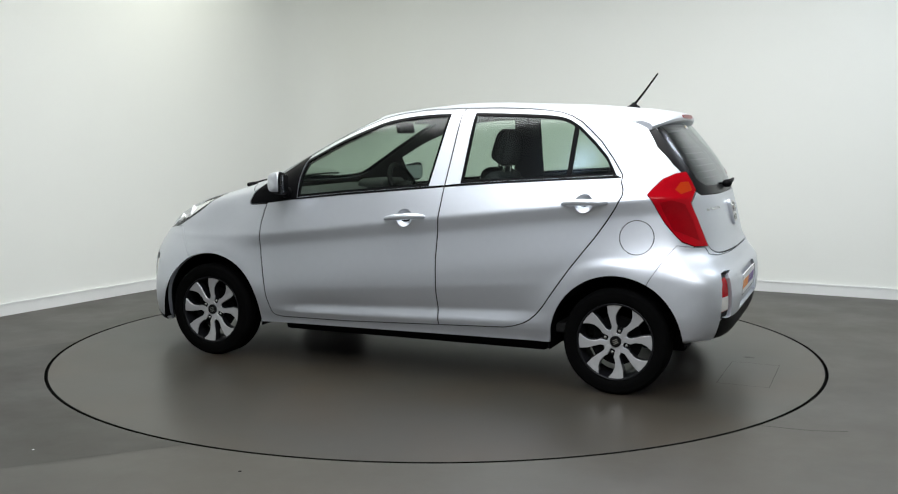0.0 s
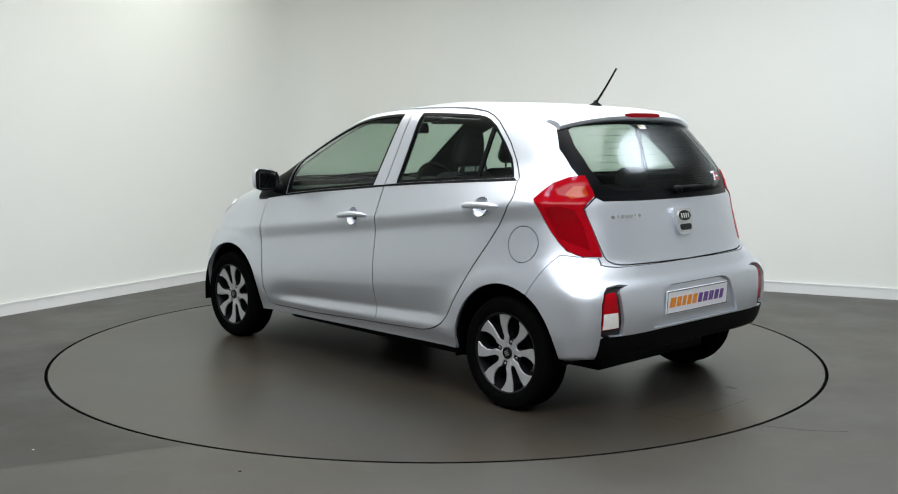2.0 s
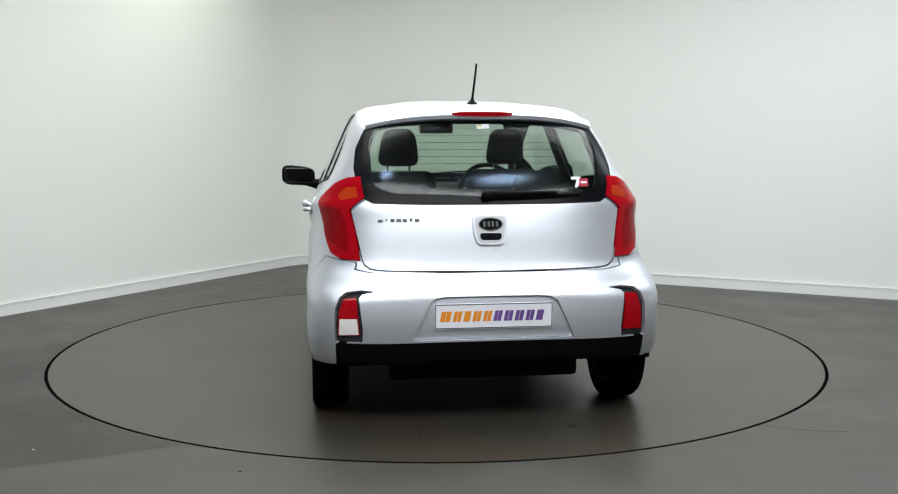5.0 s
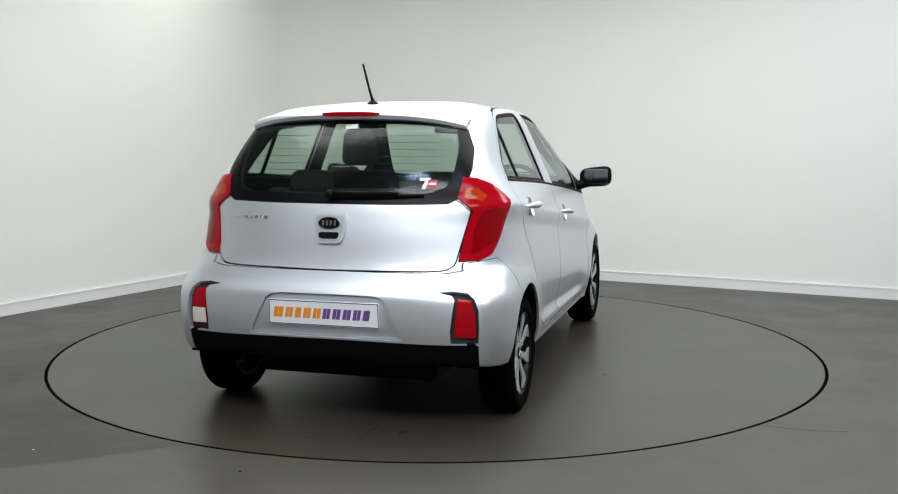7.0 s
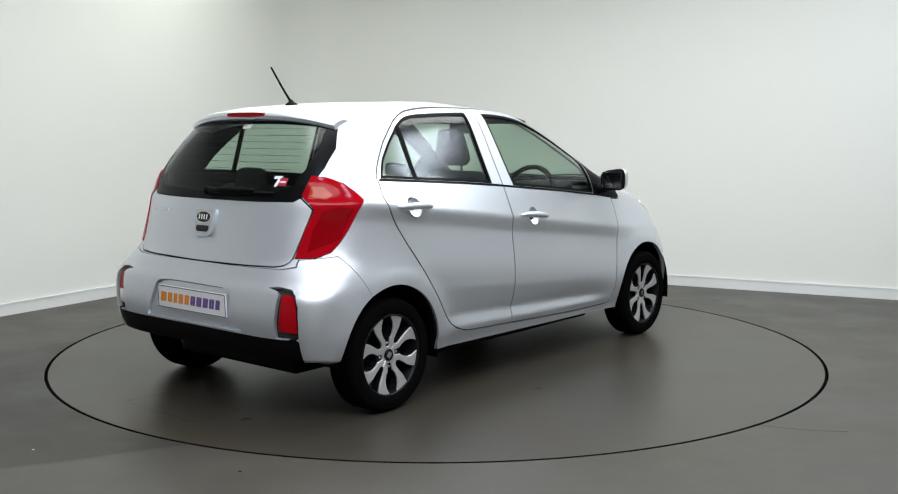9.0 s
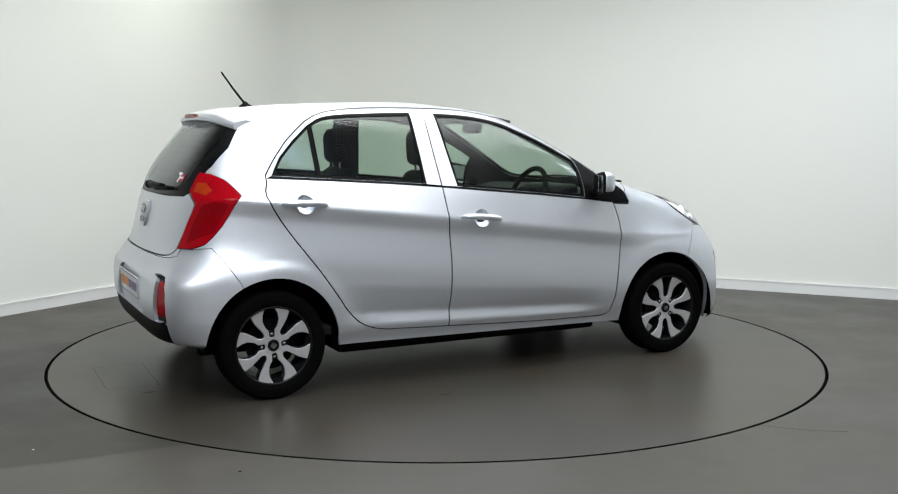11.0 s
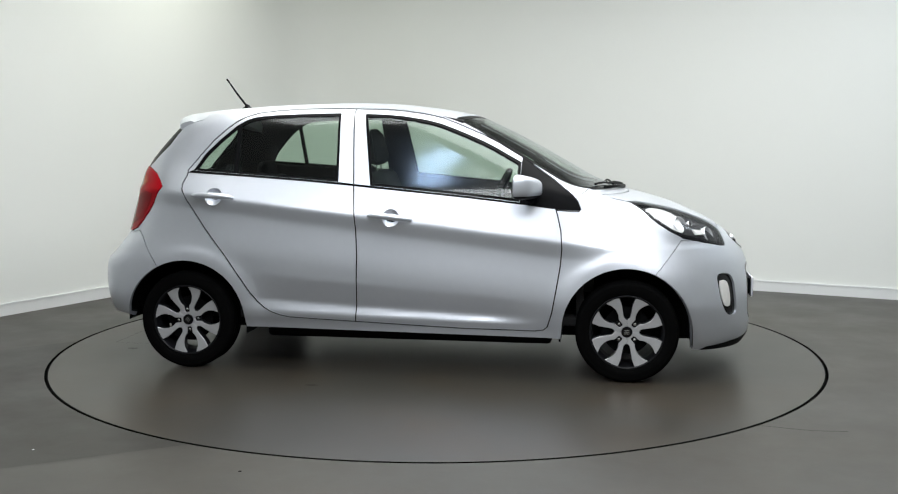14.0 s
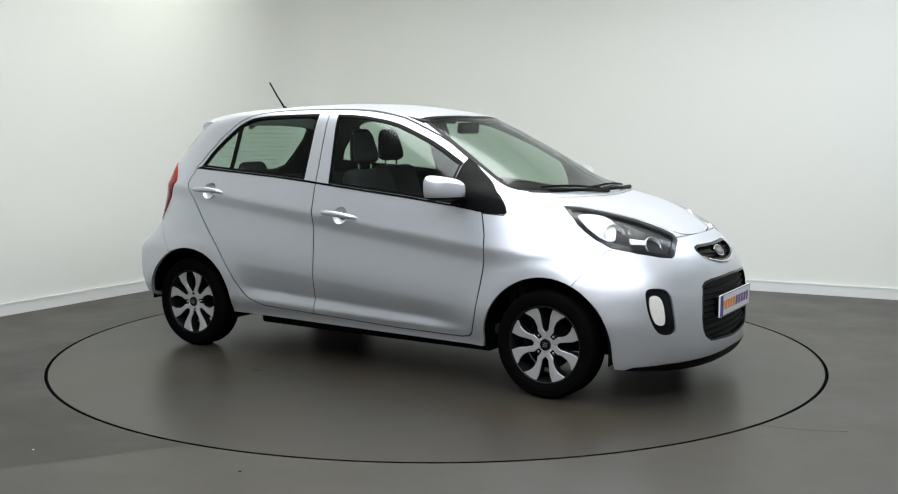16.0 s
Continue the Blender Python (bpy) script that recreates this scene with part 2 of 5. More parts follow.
def build_disc():
    disc = new("turntable")
    tagged(disc, "large round grey turntable flush with the floor", "turntable")
    bm = bmesh.new()
    revolve(bm, [(0.001, 0.0), (0.6, 0.0), (1.2, 0.0), (1.8, 0.0), (DISC_R - 0.011, 0.0), (DISC_R - 0.011, -0.04), (0.001, -0.04)], 160, "Z", close=False)
    part("disc", bm, DISC, disc)
    # black band round the rim, painting the shade seen in the gap
    bm = bmesh.new()
    revolve(bm, [(DISC_R - 0.0108, -0.03), (DISC_R - 0.0108, 0.0), (DISC_R - 0.006, -0.001), (DISC_R - 0.004, -0.004), (DISC_R - 0.004, -0.03)], 160, "Z")
    part("rim_shade", bm, GAP, disc, "black band painting the shade in the turntable's gap")
    # access hatch: four thin dark joints
    bm = bmesh.new()
    q = [Vector(p) for p in HATCH]
    for i in range(4):
        a, b = q[i], q[(i + 1) % 4]
        d = (b - a).normalized(); n = Vector((-d.y, d.x)) * 0.0008
        vs = [bm.verts.new((*p, 0.0015)) for p in (a - n, b - n, b + n, a + n)]
        bm.faces.new(vs)
    bmesh.ops.recalc_face_normals(bm, faces=bm.faces)
    if sum(f.normal.z for f in bm.faces) < 0:
        bmesh.ops.reverse_faces(bm, faces=bm.faces)
    part("hatch_joint", bm, GAP, disc, "thin dark joint of a rectangular access hatch")
    # small oil stains
    for (sx, sy, sr) in STAINS:
        bm = bmesh.new()
        vs = [bm.verts.new((sx + sr * (1 + 0.35 * math.sin(3 * k + sx)) * math.cos(k * math.pi / 8), sy + 0.55 * sr * (1 + 0.3 * math.cos(2 * k)) * math.sin(k * math.pi / 8), 0.0012)) for k in range(16)]
        bm.faces.new(vs)
        part("stain", bm, STRIP, disc, "small dark oil stain")
    # pale scuff where paint has flaked off
    bm = bmesh.new()
    for cx, cy, sr in ((-1.225, -0.395, 0.026), (-1.215, -0.345, 0.018), (-1.245, -0.43, 0.012)):
        vs = [bm.verts.new((cx + 0.5 * sr * (1 + 0.4 * math.sin(5 * k)) * math.cos(k * math.pi / 7), cy + sr * (1 + 0.3 * math.cos(3 * k)) * math.sin(k * math.pi / 7), 0.0012)) for k in range(14)]
        bm.faces.new(vs)
    part("scuff", bm, SCUFF, disc, "pale scuff on the turntable")
    return disc
def ceiling_lamps():
    bm = bmesh.new()
    box(bm, -9.5, 9.5, -9.2, 9.5, CEIL, CEIL + 0.1)
    tagged(part("ceiling", bm, WALL, None), "plain white ceiling", "ceiling", kind="structure")
    bm = bmesh.new()
    box(bm, -5.6, 6.2, -9.12, -9.0, 0, CEIL)
    tagged(part("wall_south", bm, WALL, None), "plain white wall behind the camera", "wall", kind="structure")

    # panels added on the unseen ceiling, sized to set the room's brightness
    def panel(x, y, w, d, power, color):
        lamp = new("unseen_light_panel")
        tagged(lamp, "flat white ceiling light panel, added out of view", "ceiling light", "ceiling lights")
        lamp.matrix_basis = pose(x, y, CEIL)
        bm = bmesh.new()
        for x0, x1, y0, y1 in ((-w / 2 - .03, w / 2 + .03, -d / 2 - .03, -d / 2), (-w / 2 - .03, w / 2 + .03, d / 2, d / 2 + .03), (-w / 2 - .03, -w / 2, -d / 2, d / 2), (w / 2, w / 2 + .03, -d / 2, d / 2)):
            box(bm, x0, x1, y0, y1, -0.05, 0)
        part("frame", bm, SKIRT, lamp)
        area = bpy.data.lights.new("unseen_light_panel", "AREA")
        area.shape, area.size, area.size_y, area.energy, area.color = "RECTANGLE", w, d, power, color
        ob = new("lamp", area)
        ob.matrix_basis = pose(x, y, CEIL - 0.055)
    def flood(x, y, r, power, color):
        lamp = new("flood_light")
        tagged(lamp, "round cool white ceiling flood light", "ceiling light", "flood lights")
        lamp.matrix_basis = pose(x, y, CEIL)
        bm = bmesh.new()
        revolve(bm, [(r + 0.03, 0.0), (r + 0.03, -0.09), (r, -0.09), (r - 0.01, -0.02), (0.001, -0.02), (0.001, 0.0)], 32, "Z", close=False)
        part("housing", bm, SKIRT, lamp)
        area = bpy.data.lights.new("flood_light", "AREA")
        area.shape, area.size, area.energy, area.color = "DISK", 2 * r, power, color
        ob = new("lamp", area)
        ob.matrix_basis = pose(x, y, CEIL - 0.085)
    for args in LAMPS:
        panel(*args)
    for args in FLOODS:
        flood(*args)

LAMPS = [
    (0.45, -0.45, 4.4, 2.6, 140, (0.985, 1.0, 0.985)),
    (-1.55, 1.95, 0.7, 0.6, 13, (0.97, 1.0, 0.88)),
    (3.6, 0.0, 0.9, 0.8, 24, (0.82, 0.91, 1.0)),
    # soft fill added on the camera side to brighten the car's flanks
    (0.2, -4.35, 4.8, 1.6, 145, (0.965, 0.985, 1.0)),
]
FLOODS = [
    (-0.75, -2.85, 0.22, 9.0, (0.50, 0.70, 1.0)),
    (0.95, -2.85, 0.22, 9.0, (0.50, 0.70, 1.0)),
]
ceiling_lamps()
HATCH = [(-1.72, 0.312), (-1.73, -0.235), (-1.99, -0.225), (-1.985, 0.315)]
STAINS = [(-1.805, -0.375, 0.035), (-0.490, -1.086, 0.032)]
DISC_OB = build_disc()
# ---- the car's skin: plan outlines stacked by height ----
def table(rows):
    xs, ys = [r[0] for r in rows], [r[1] for r in rows]
    return lambda z: float(np.interp(z, xs, ys))

def smooth_table(rows):
    """Monotone cubic through the rows (Fritsch-Carlson)."""
    x = np.array([r[0] for r in rows], float); y = np.array([r[1] for r in rows], float)
    h = np.diff(x); d = np.diff(y) / h
    m = np.zeros(len(x)); m[0], m[-1] = d[0], d[-1]
    for i in range(1, len(x) - 1):
        if d[i - 1] * d[i] > 0:
            w1, w2 = 2 * h[i] + h[i - 1], h[i] + 2 * h[i - 1]
            m[i] = (w1 + w2) / (w1 / d[i - 1] + w2 / d[i])
    def f(v):
        v = min(max(v, x[0]), x[-1])
        i = min(int(np.searchsorted(x, v, "right")) - 1, len(x) - 2)
        s = (v - x[i]) / h[i]
        return float((2*s**3 - 3*s*s + 1) * y[i] + (s**3 - 2*s*s + s) * h[i] * m[i] + (3*s*s - 2*s**3) * y[i+1] + (s**3 - s*s) * h[i] * m[i+1])
    return f

TAIL = smooth_table([(0.18, -1.62), (0.25, -1.69), (0.35, -1.74), (0.48, -1.755), (0.59, -1.745), (0.65, -1.715), (0.72, -1.690), (0.90, -1.645), (1.0, -1.615), (1.10, -1.565), (1.22, -1.48), (1.34, -1.385), (1.385, -1.345), (1.42, -1.295), (1.450, -1.10), (1.470, -0.85), (1.485, -0.45)])
NOSE = smooth_table([(0.18, 1.865), (0.22, 1.892), (0.28, 1.900), (0.36, 1.898), (0.50, 1.893), (0.60, 1.872), (0.68, 1.828), (0.765, 1.735), (0.80, 1.68), (0.84, 1.595), (0.885, 1.485), (0.925, 1.355), (0.955, 1.245), (0.975, 1.185), (1.0, 1.112), (1.05, 1.0), (1.115, 0.888), (1.194, 0.749), (1.269, 0.61), (1.338, 0.472), (1.402, 0.317), (1.429, 0.197), (1.459, 0.026), (1.479, -0.145), (1.485, -0.30)])
SIDE_UP = smooth_table([(1.0, 0.735), (1.04, 0.716), (1.10, 0.690), (1.226, 0.636), (1.32, 0.595), (1.387, 0.560), (1.415, 0.535), (1.44, 0.492), (1.46, 0.425), (1.474, 0.32), (1.482, 0.19), (1.485, 0.06)])
NOSE_R = smooth_table([(0.18, 0.75), (0.5, 0.75), (0.70, 0.72), (0.80, 0.55), (0.95, 0.45), (1.05, 0.45), (1.38, 0.45), (1.486, 0.5)])
NOSE_N = smooth_table([(0.18, 2.6), (0.5, 2.55), (0.68, 2.4), (0.80, 2.8), (0.92, 3.7), (0.97, 3.2), (1.05, 2.5), (1.486, 2.3)])
TAIL_R = smooth_table([(0.18, 0.45), (1.0, 0.45), (1.3, 0.42), (1.42, 0.5), (1.486, 0.5)])
TAIL_N = smooth_table([(0.18, 4.8), (0.56, 5.4), (0.66, 4.0), (0.74, 3.1), (1.0, 3.05), (1.10, 3.9), (1.20, 4.5), (1.33, 4.3), (1.39, 3.0), (1.44, 2.2), (1.486, 2.2)])
HUB_X, HUB_Z = 1.1925, 0.268

def sstep(a, b, v):
    s = min(max((v - a) / (b - a), 0), 1)
    return s * s * (3 - 2 * s)

def half_width(x, z):
    """Half the car's width at a station and a height: tumblehome, shoulder crease, door scallop, arch lips."""
    zc = 0.966 - 0.1165 * (x + 1.16)
    zc = min(max(zc, 0.70), 0.985)
    w_c = 0.783 - 0.045 * sstep(0.75, 1.35, x) * sstep(0.55, 0.8, z) - 0.02 * sstep(-1.0, -1.5, x) * sstep(0.6, 0.8, z) + 0.012 * sstep(-0.9, -1.3, x) * sstep(0.75, 0.55, z)
    if z >= zc:
        # from the crease up to the cabin side; over the front wing the old shoulder slope runs on
        zt = max(1.0, zc + 0.15)
        tuck = 0.016 * sstep(0.0, 0.6, x)
        side = lambda v: SIDE_UP(v) - tuck * sstep(1.25, 1.0, v)
        def rise(v):
            return w_c + (side(zt) - w_c) * (v - zc) / (zt - zc) if v < zt else side(v)
        k = 0.03 * sstep(zc, zc + 0.06, z)
        w = (rise(z - k) + 2 * rise(z) + rise(z + k)) / 4
        if z < 1.0:
            g = sstep(0.8, 1.1, x)
            w = w * (1 - g) + min(w, w_c - 0.40 * (z - zc)) * g
    else:
        d = zc - z
        w = w_c - 0.011 * sstep(0, 0.09, d) * sstep(1.15, 0.75, x) + 0.019 * sstep(0.06, 0.32, d)
        w -= 0.035 * sstep(0.42, 0.16, z)
        # scallop along the foot of the doors
        up = 0.487 - 0.078 * (x + 0.126)
        dn = 0.317 - 0.03 * (x + 0.126)
        mid = dn + 0.30 * (up - dn)
        amp = 0.024 * sstep(-0.98, -0.6, x) * sstep(0.80, 0.45, x)
        if dn < z < up:
            w -= amp * ((up - z) / (up - mid)) ** 1.15 if z > mid else amp * ((z - dn) / (mid - dn)) ** 0.8
    for hx in (-HUB_X, HUB_X):
        r = math.hypot(x - hx, z - HUB_Z)
        if z < 0.75:
            w += 0.009 * sstep(0.43, 0.37, r)
    w *= 1 - 0.03 * sstep(-0.9, -1.5, x) * sstep(1.0, 1.2, z)
    return w

def foot(x):
    """Height of the skin's lower edge."""
    return float(np.interp(x, [-1.75, -1.62, -1.45, -0.9, 0.9, 1.3, 1.6, 1.8], [0.291, 0.285, 0.259, 0.240, 0.222, 0.198, 0.168, 0.16]))

def skin_levels():
    zs = list(np.linspace(0.18, 0.62, 34)) + list(np.linspace(0.634, 1.06, 40)) + list(np.linspace(1.075, 1.40, 26))
    zs += [1.40 + 0.085 * (1 - (1 - k / 16) ** 2) for k in range(1, 17)]
    return zs

def build_skin():
    """Outer skin as a bmesh of quads, open at the foot."""
    bm = bmesh.new()
    NE, NM = 16, 60          # points round each end, and along each flank
    rings = []
    for z in skin_levels():
        xf, xr = NOSE(z), TAIL(z)
        rf, rr, nf, nr = NOSE_R(z), TAIL_R(z), NOSE_N(z), TAIL_N(z)
        L = xf - xr
        if rf + rr > 0.92 * L:
            k = 0.92 * L / (rf + rr); rf *= k; rr *= k
        half = []
        for i in range(NE + 1):          # nose centre to flank
            a = math.pi / 2 * i / NE
            x = xf - rf * (1 - math.cos(a) ** (2 / nf)) if i < NE else xf - rf
            half.append((x, math.sin(a) ** (2 / nf)))
        for i in range(1, NM):
            half.append((xf - rf + (xr + rr - xf + rf) * i / NM, 1.0))
        for i in range(NE + 1):
            a = math.pi / 2 * (1 - i / NE)
            x = xr + rr * (1 - math.cos(a) ** (2 / nr)) if i > 0 else xr + rr
            half.append((x, math.sin(a) ** (2 / nr) if i < NE else 0.0))
        pts = [(x, half_width(x, z) * f) for x, f in half]
        crown = z if z < 1.40 else 1.40 + (z - 1.40) * 0.84
        lift = lambda x: crown if z > 0.30 else 0.30 - (0.30 - z) * (0.30 - foot(x)) / 0.12
        rings.append([bm.verts.new((x, y, lift(x))) for x, y in pts] + [bm.verts.new((x, -y, lift(x))) for x, y in pts[-2:0:-1]])
    n = len(rings[0])
    for a, b in zip(rings, rings[1:]):
        for k in range(n):
            j = (k + 1) % n
            bm.faces.new((a[k], a[j], b[j], b[k]))
    top = rings[-1]
    m = n // 2
    bm.faces.new((top[0], top[1], top[n - 1]))
    for k in range(1, m - 1):
        bm.faces.new((top[k], top[k + 1], top[n - k - 1], top[n - k]))
    bm.faces.new((top[m - 1], top[m], top[m + 1]))
    bmesh.ops.recalc_face_normals(bm, faces=bm.faces)
    bm.normal_update()
    return bm
# ---- the car: skin cut into its panels ----
from mathutils.bvhtree import BVHTree
from mathutils.geometry import barycentric_transform

SKIN = build_skin()
_tri = SKIN.copy()
bmesh.ops.triangulate(_tri, faces=_tri.faces)
_tri.verts.ensure_lookup_table(); _tri.faces.ensure_lookup_table()
SKIN_TREE = BVHTree.FromBMesh(_tri)
SKIN.normal_update()
SKIN.verts.ensure_lookup_table()
NORMALS = [v.normal.copy() for v in SKIN.verts]

SKIN_CO = [v.co.copy() for v in SKIN.verts]
SKIN_FACES = [(f.calc_center_median(), f.normal.copy(), [v.index for v in f.verts]) for f in SKIN.faces]

def skin_normal(p):
    loc, nor, i, d = SKIN_TREE.find_nearest(p)
    a, b, c = _tri.faces[i].verts
    n = barycentric_transform(loc, a.co, b.co, c.co, NORMALS[a.index], NORMALS[b.index], NORMALS[c.index])
    return n.normalized()

def on_skin(x, z, s):
    """The point of the flank at (x, z) on side s, and its normal."""
    h = SKIN_TREE.ray_cast(Vector((x, s * 2, z)), Vector((0, -s, 0)))[0]
    return h, skin_normal(h)

SIDE = {1: Vector((0, 1, 0)), -1: Vector((0, -1, 0))}
BACK, FRONT, TOP = Vector((-1, 0, 0)), Vector((1, 0, 0)), Vector((0, 0, 1))

def frame_axes(D):
    D = D.normalized()
    up = Vector((0, 0, 1)) if abs(D.z) < 0.9 else Vector((1, 0, 0))
    U = up.cross(D).normalized()
    return U, D.cross(U), D

def flat(pts, D):
    """Outline as seen along D. pts: 3D points, or (x, z) for side views, (y, z) for end views, (x, y) from above."""
    U, V, D = frame_axes(D)
    out = []
    for p in pts:
        if len(p) == 2:
            if abs(D.y) > 0.9: p = (p[0], 0, p[1])
            elif abs(D.x) > 0.9: p = (0, p[0], p[1])
            else: p = (p[0], p[1], 0)
        v = Vector(p)
        out.append(Vector((v.dot(U), v.dot(V))))
    area = sum(a.x * b.y - b.x * a.y for a, b in zip(out, out[1:] + out[:1]))
    return out if area > 0 else out[::-1]

def grow(poly, d):
    """The outline pushed outwards by d (inwards when negative)."""
    out = []
    n = len(poly)
    for i in range(n):
        a, b, c = poly[i - 1], poly[i], poly[(i + 1) % n]
        e1, e2 = (b - a).normalized(), (c - b).normalized()
        n1, n2 = Vector((e1.y, -e1.x)), Vector((e2.y, -e2.x))
        m = n1 + n2
        m = m / max(m.length_squared / 2, 0.6)
        out.append(b + m * d)
    return out

def rounded(pts, r, seg=4):
    """Corners of a 2D outline rounded with radius about r."""
    out = []
    n = len(pts)
    pts = [Vector(p) for p in pts]
    for i in range(n):
        a, b, c = pts[i - 1], pts[i], pts[(i + 1) % n]
        la, lc = (a - b).length, (c - b).length
        k = min(r, la * 0.45, lc * 0.45)
        p0, p1 = b + (a - b) * k / la, b + (c - b) * k / lc
        for j in range(seg + 1):
            s = j / seg
            out.append((1 - s) ** 2 * p0 + 2 * s * (1 - s) * b + s * s * p1)
    return out

def chaikin(poly, n=2):
    """Rounds an outline by cutting its corners."""
    for _ in range(n):
        poly = [q for a, b in zip(poly, poly[1:] + poly[:1]) for q in (a * 0.75 + b * 0.25, a * 0.25 + b * 0.75)]
    return poly

def inside(poly, x, y):
    c = False
    j = len(poly) - 1
    for i in range(len(poly)):
        a, b = poly[i], poly[j]
        if (a.y > y) != (b.y > y) and x < (b.x - a.x) * (y - a.y) / (b.y - a.y) + a.x:
            c = not c
        j = i
    return c

def region(bm, poly, D, near):
    """Cuts the skin along the outline and returns the faces inside it. near(centre, normal) picks the side of the car."""
    U, V, D = frame_axes(D)
    lo = Vector((min(p.x for p in poly), min(p.y for p in poly)))
    hi = Vector((max(p.x for p in poly), max(p.y for p in poly)))
    def bounds(f):
        us = [w.co.dot(U) for w in f.verts]
        vs = [w.co.dot(V) for w in f.verts]
        return min(us), max(us), min(vs), max(vs)
    cand = {}
    for f in bm.faces:
        c = f.calc_center_median()
        if near(c, f.normal):
            u, v = c.dot(U), c.dot(V)
            if lo.x - 0.12 < u < hi.x + 0.12 and lo.y - 0.12 < v < hi.y + 0.12:
                cand[f] = bounds(f)
    for a, b in zip(poly, poly[1:] + poly[:1]):
        x0, x1, y0, y1 = min(a.x, b.x) - 1e-4, max(a.x, b.x) + 1e-4, min(a.y, b.y) - 1e-4, max(a.y, b.y) + 1e-4
        hit = [f for f, (p, q, r, t) in cand.items() if q >= x0 and p <= x1 and t >= y0 and r <= y1]
        e = b - a
        if not hit or e.length < 1e-6:
            continue
        no = (U * -e.y + V * e.x).normalized()
        co = U * a.x + V * a.y
        geom = hit + list({x for f in hit for x in f.edges}) + list({x for f in hit for x in f.verts})
        for f in hit:
            del cand[f]
        r = bmesh.ops.bisect_plane(bm, geom=geom, dist=2e-5, plane_co=co, plane_no=no)
        cand = {f: w for f, w in cand.items() if f.is_valid}
        for g in set(r["geom"]) | {f for f in hit if f.is_valid}:
            if isinstance(g, bmesh.types.BMFace):
                cand[g] = bounds(g)
    res = []
    for f in cand:
        c = f.calc_center_median()
        if inside(poly, c.dot(U), c.dot(V)):
            res.append(f)
    return res

def piece(cuts):
    """A copy of the skin inside the first cut and outside the others; each cut: (poly, D, near)."""
    poly, D, near = cuts[0]
    U, V, D = frame_axes(D)
    x0, x1 = min(p.x for p in poly) - 0.1, max(p.x for p in poly) + 0.1
    y0, y1 = min(p.y for p in poly) - 0.1, max(p.y for p in poly) + 0.1
    bm = bmesh.new()
    made = {}
    for c, n, ids in SKIN_FACES:
        if x0 < c.dot(U) < x1 and y0 < c.dot(V) < y1 and near(c, n):
            for i in ids:
                if i not in made:
                    made[i] = bm.verts.new(SKIN_CO[i])
            bm.faces.new([made[i] for i in ids])
    bm.normal_update()
    keep = set(region(bm, *cuts[0]))
    bmesh.ops.delete(bm, geom=[f for f in bm.faces if f not in keep], context="FACES")
    for c in cuts[1:]:
        bmesh.ops.delete(bm, geom=region(bm, *c), context="FACES")
    return bm

def shell(name, bm, material, parent, thick=0.012, off=0.0, label=""):
    """Thickens a piece of skin inwards and shades it with the normals of the whole skin."""
    bm.verts.index_update()
    P = [v.co.copy() for v in bm.verts]
    N = [skin_normal(p) for p in P]
    n = len(P)
    verts = [p + q * off for p, q in zip(P, N)]
    faces = [[v.index for v in f.verts] for f in bm.faces]
    kinds = [0] * len(faces)
    if thick:
        verts += [p + q * (off - thick) for p, q in zip(P, N)]
        faces += [[i + n for i in f[::-1]] for f in faces]
        kinds += [1] * (len(faces) - len(kinds))
        for e in bm.edges:
            if len(e.link_faces) == 1:
                l = e.link_loops[0]
                i, j = l.vert.index, l.link_loop_next.vert.index
                faces.append([j, i, i + n, j + n]); kinds.append(2)
    bm.free()
    me = bpy.data.meshes.new(name)
    me.from_pydata([tuple(v) for v in verts], [], faces)
    me.update()
    loops = []
    for p, k in zip(me.polygons, kinds):
        p.use_smooth = True
        for vi in p.vertices:
            loops.append(tuple(N[vi % n]) if k == 0 else tuple(-N[vi % n]) if k == 1 else tuple(p.normal))
    me.normals_split_custom_set(loops)
    me.materials.append(material)
    ob = new(name, me)
    ob.parent = parent
    if label:
        ob["label"] = label
    return ob

def flank(s):
    return lambda c, n: c.y * s > 0.25 and n.y * s > 0.05
def flank_all(s):
    return lambda c, n: c.y * s > 0.02
back = lambda c, n: c.x < -1.0 and n.x < -0.05
front = lambda c, n: c.x > 0.2 and n.x > 0.02
above = lambda c, n: c.x > 0.8 and n.z > 0.15 and c.z > 0.6
back_glass = lambda c, n: c.x < -1.15 and c.z > 0.9
anywhere_back = lambda c, n: c.x < -1.1
anywhere_front = lambda c, n: c.x > 1.1

def mirror(pts):
    """A right-hand half outline in 3D or (y, z), closed by its mirror image."""
    k = 1 if len(pts[0]) == 3 else 0
    flip = [tuple(-c if i == k else c for i, c in enumerate(p)) for p in pts]
    return list(pts) + [q for q, p in zip(flip[::-1], pts[::-1]) if abs(p[k]) > 1e-6]

def sided(pts, s):
    return [(p[0], p[1] * -s, p[2]) for p in pts]

car = new("hatchback_car")
tagged(car, "small silver five-door hatchback with red tail lamps on the turntable", "car")

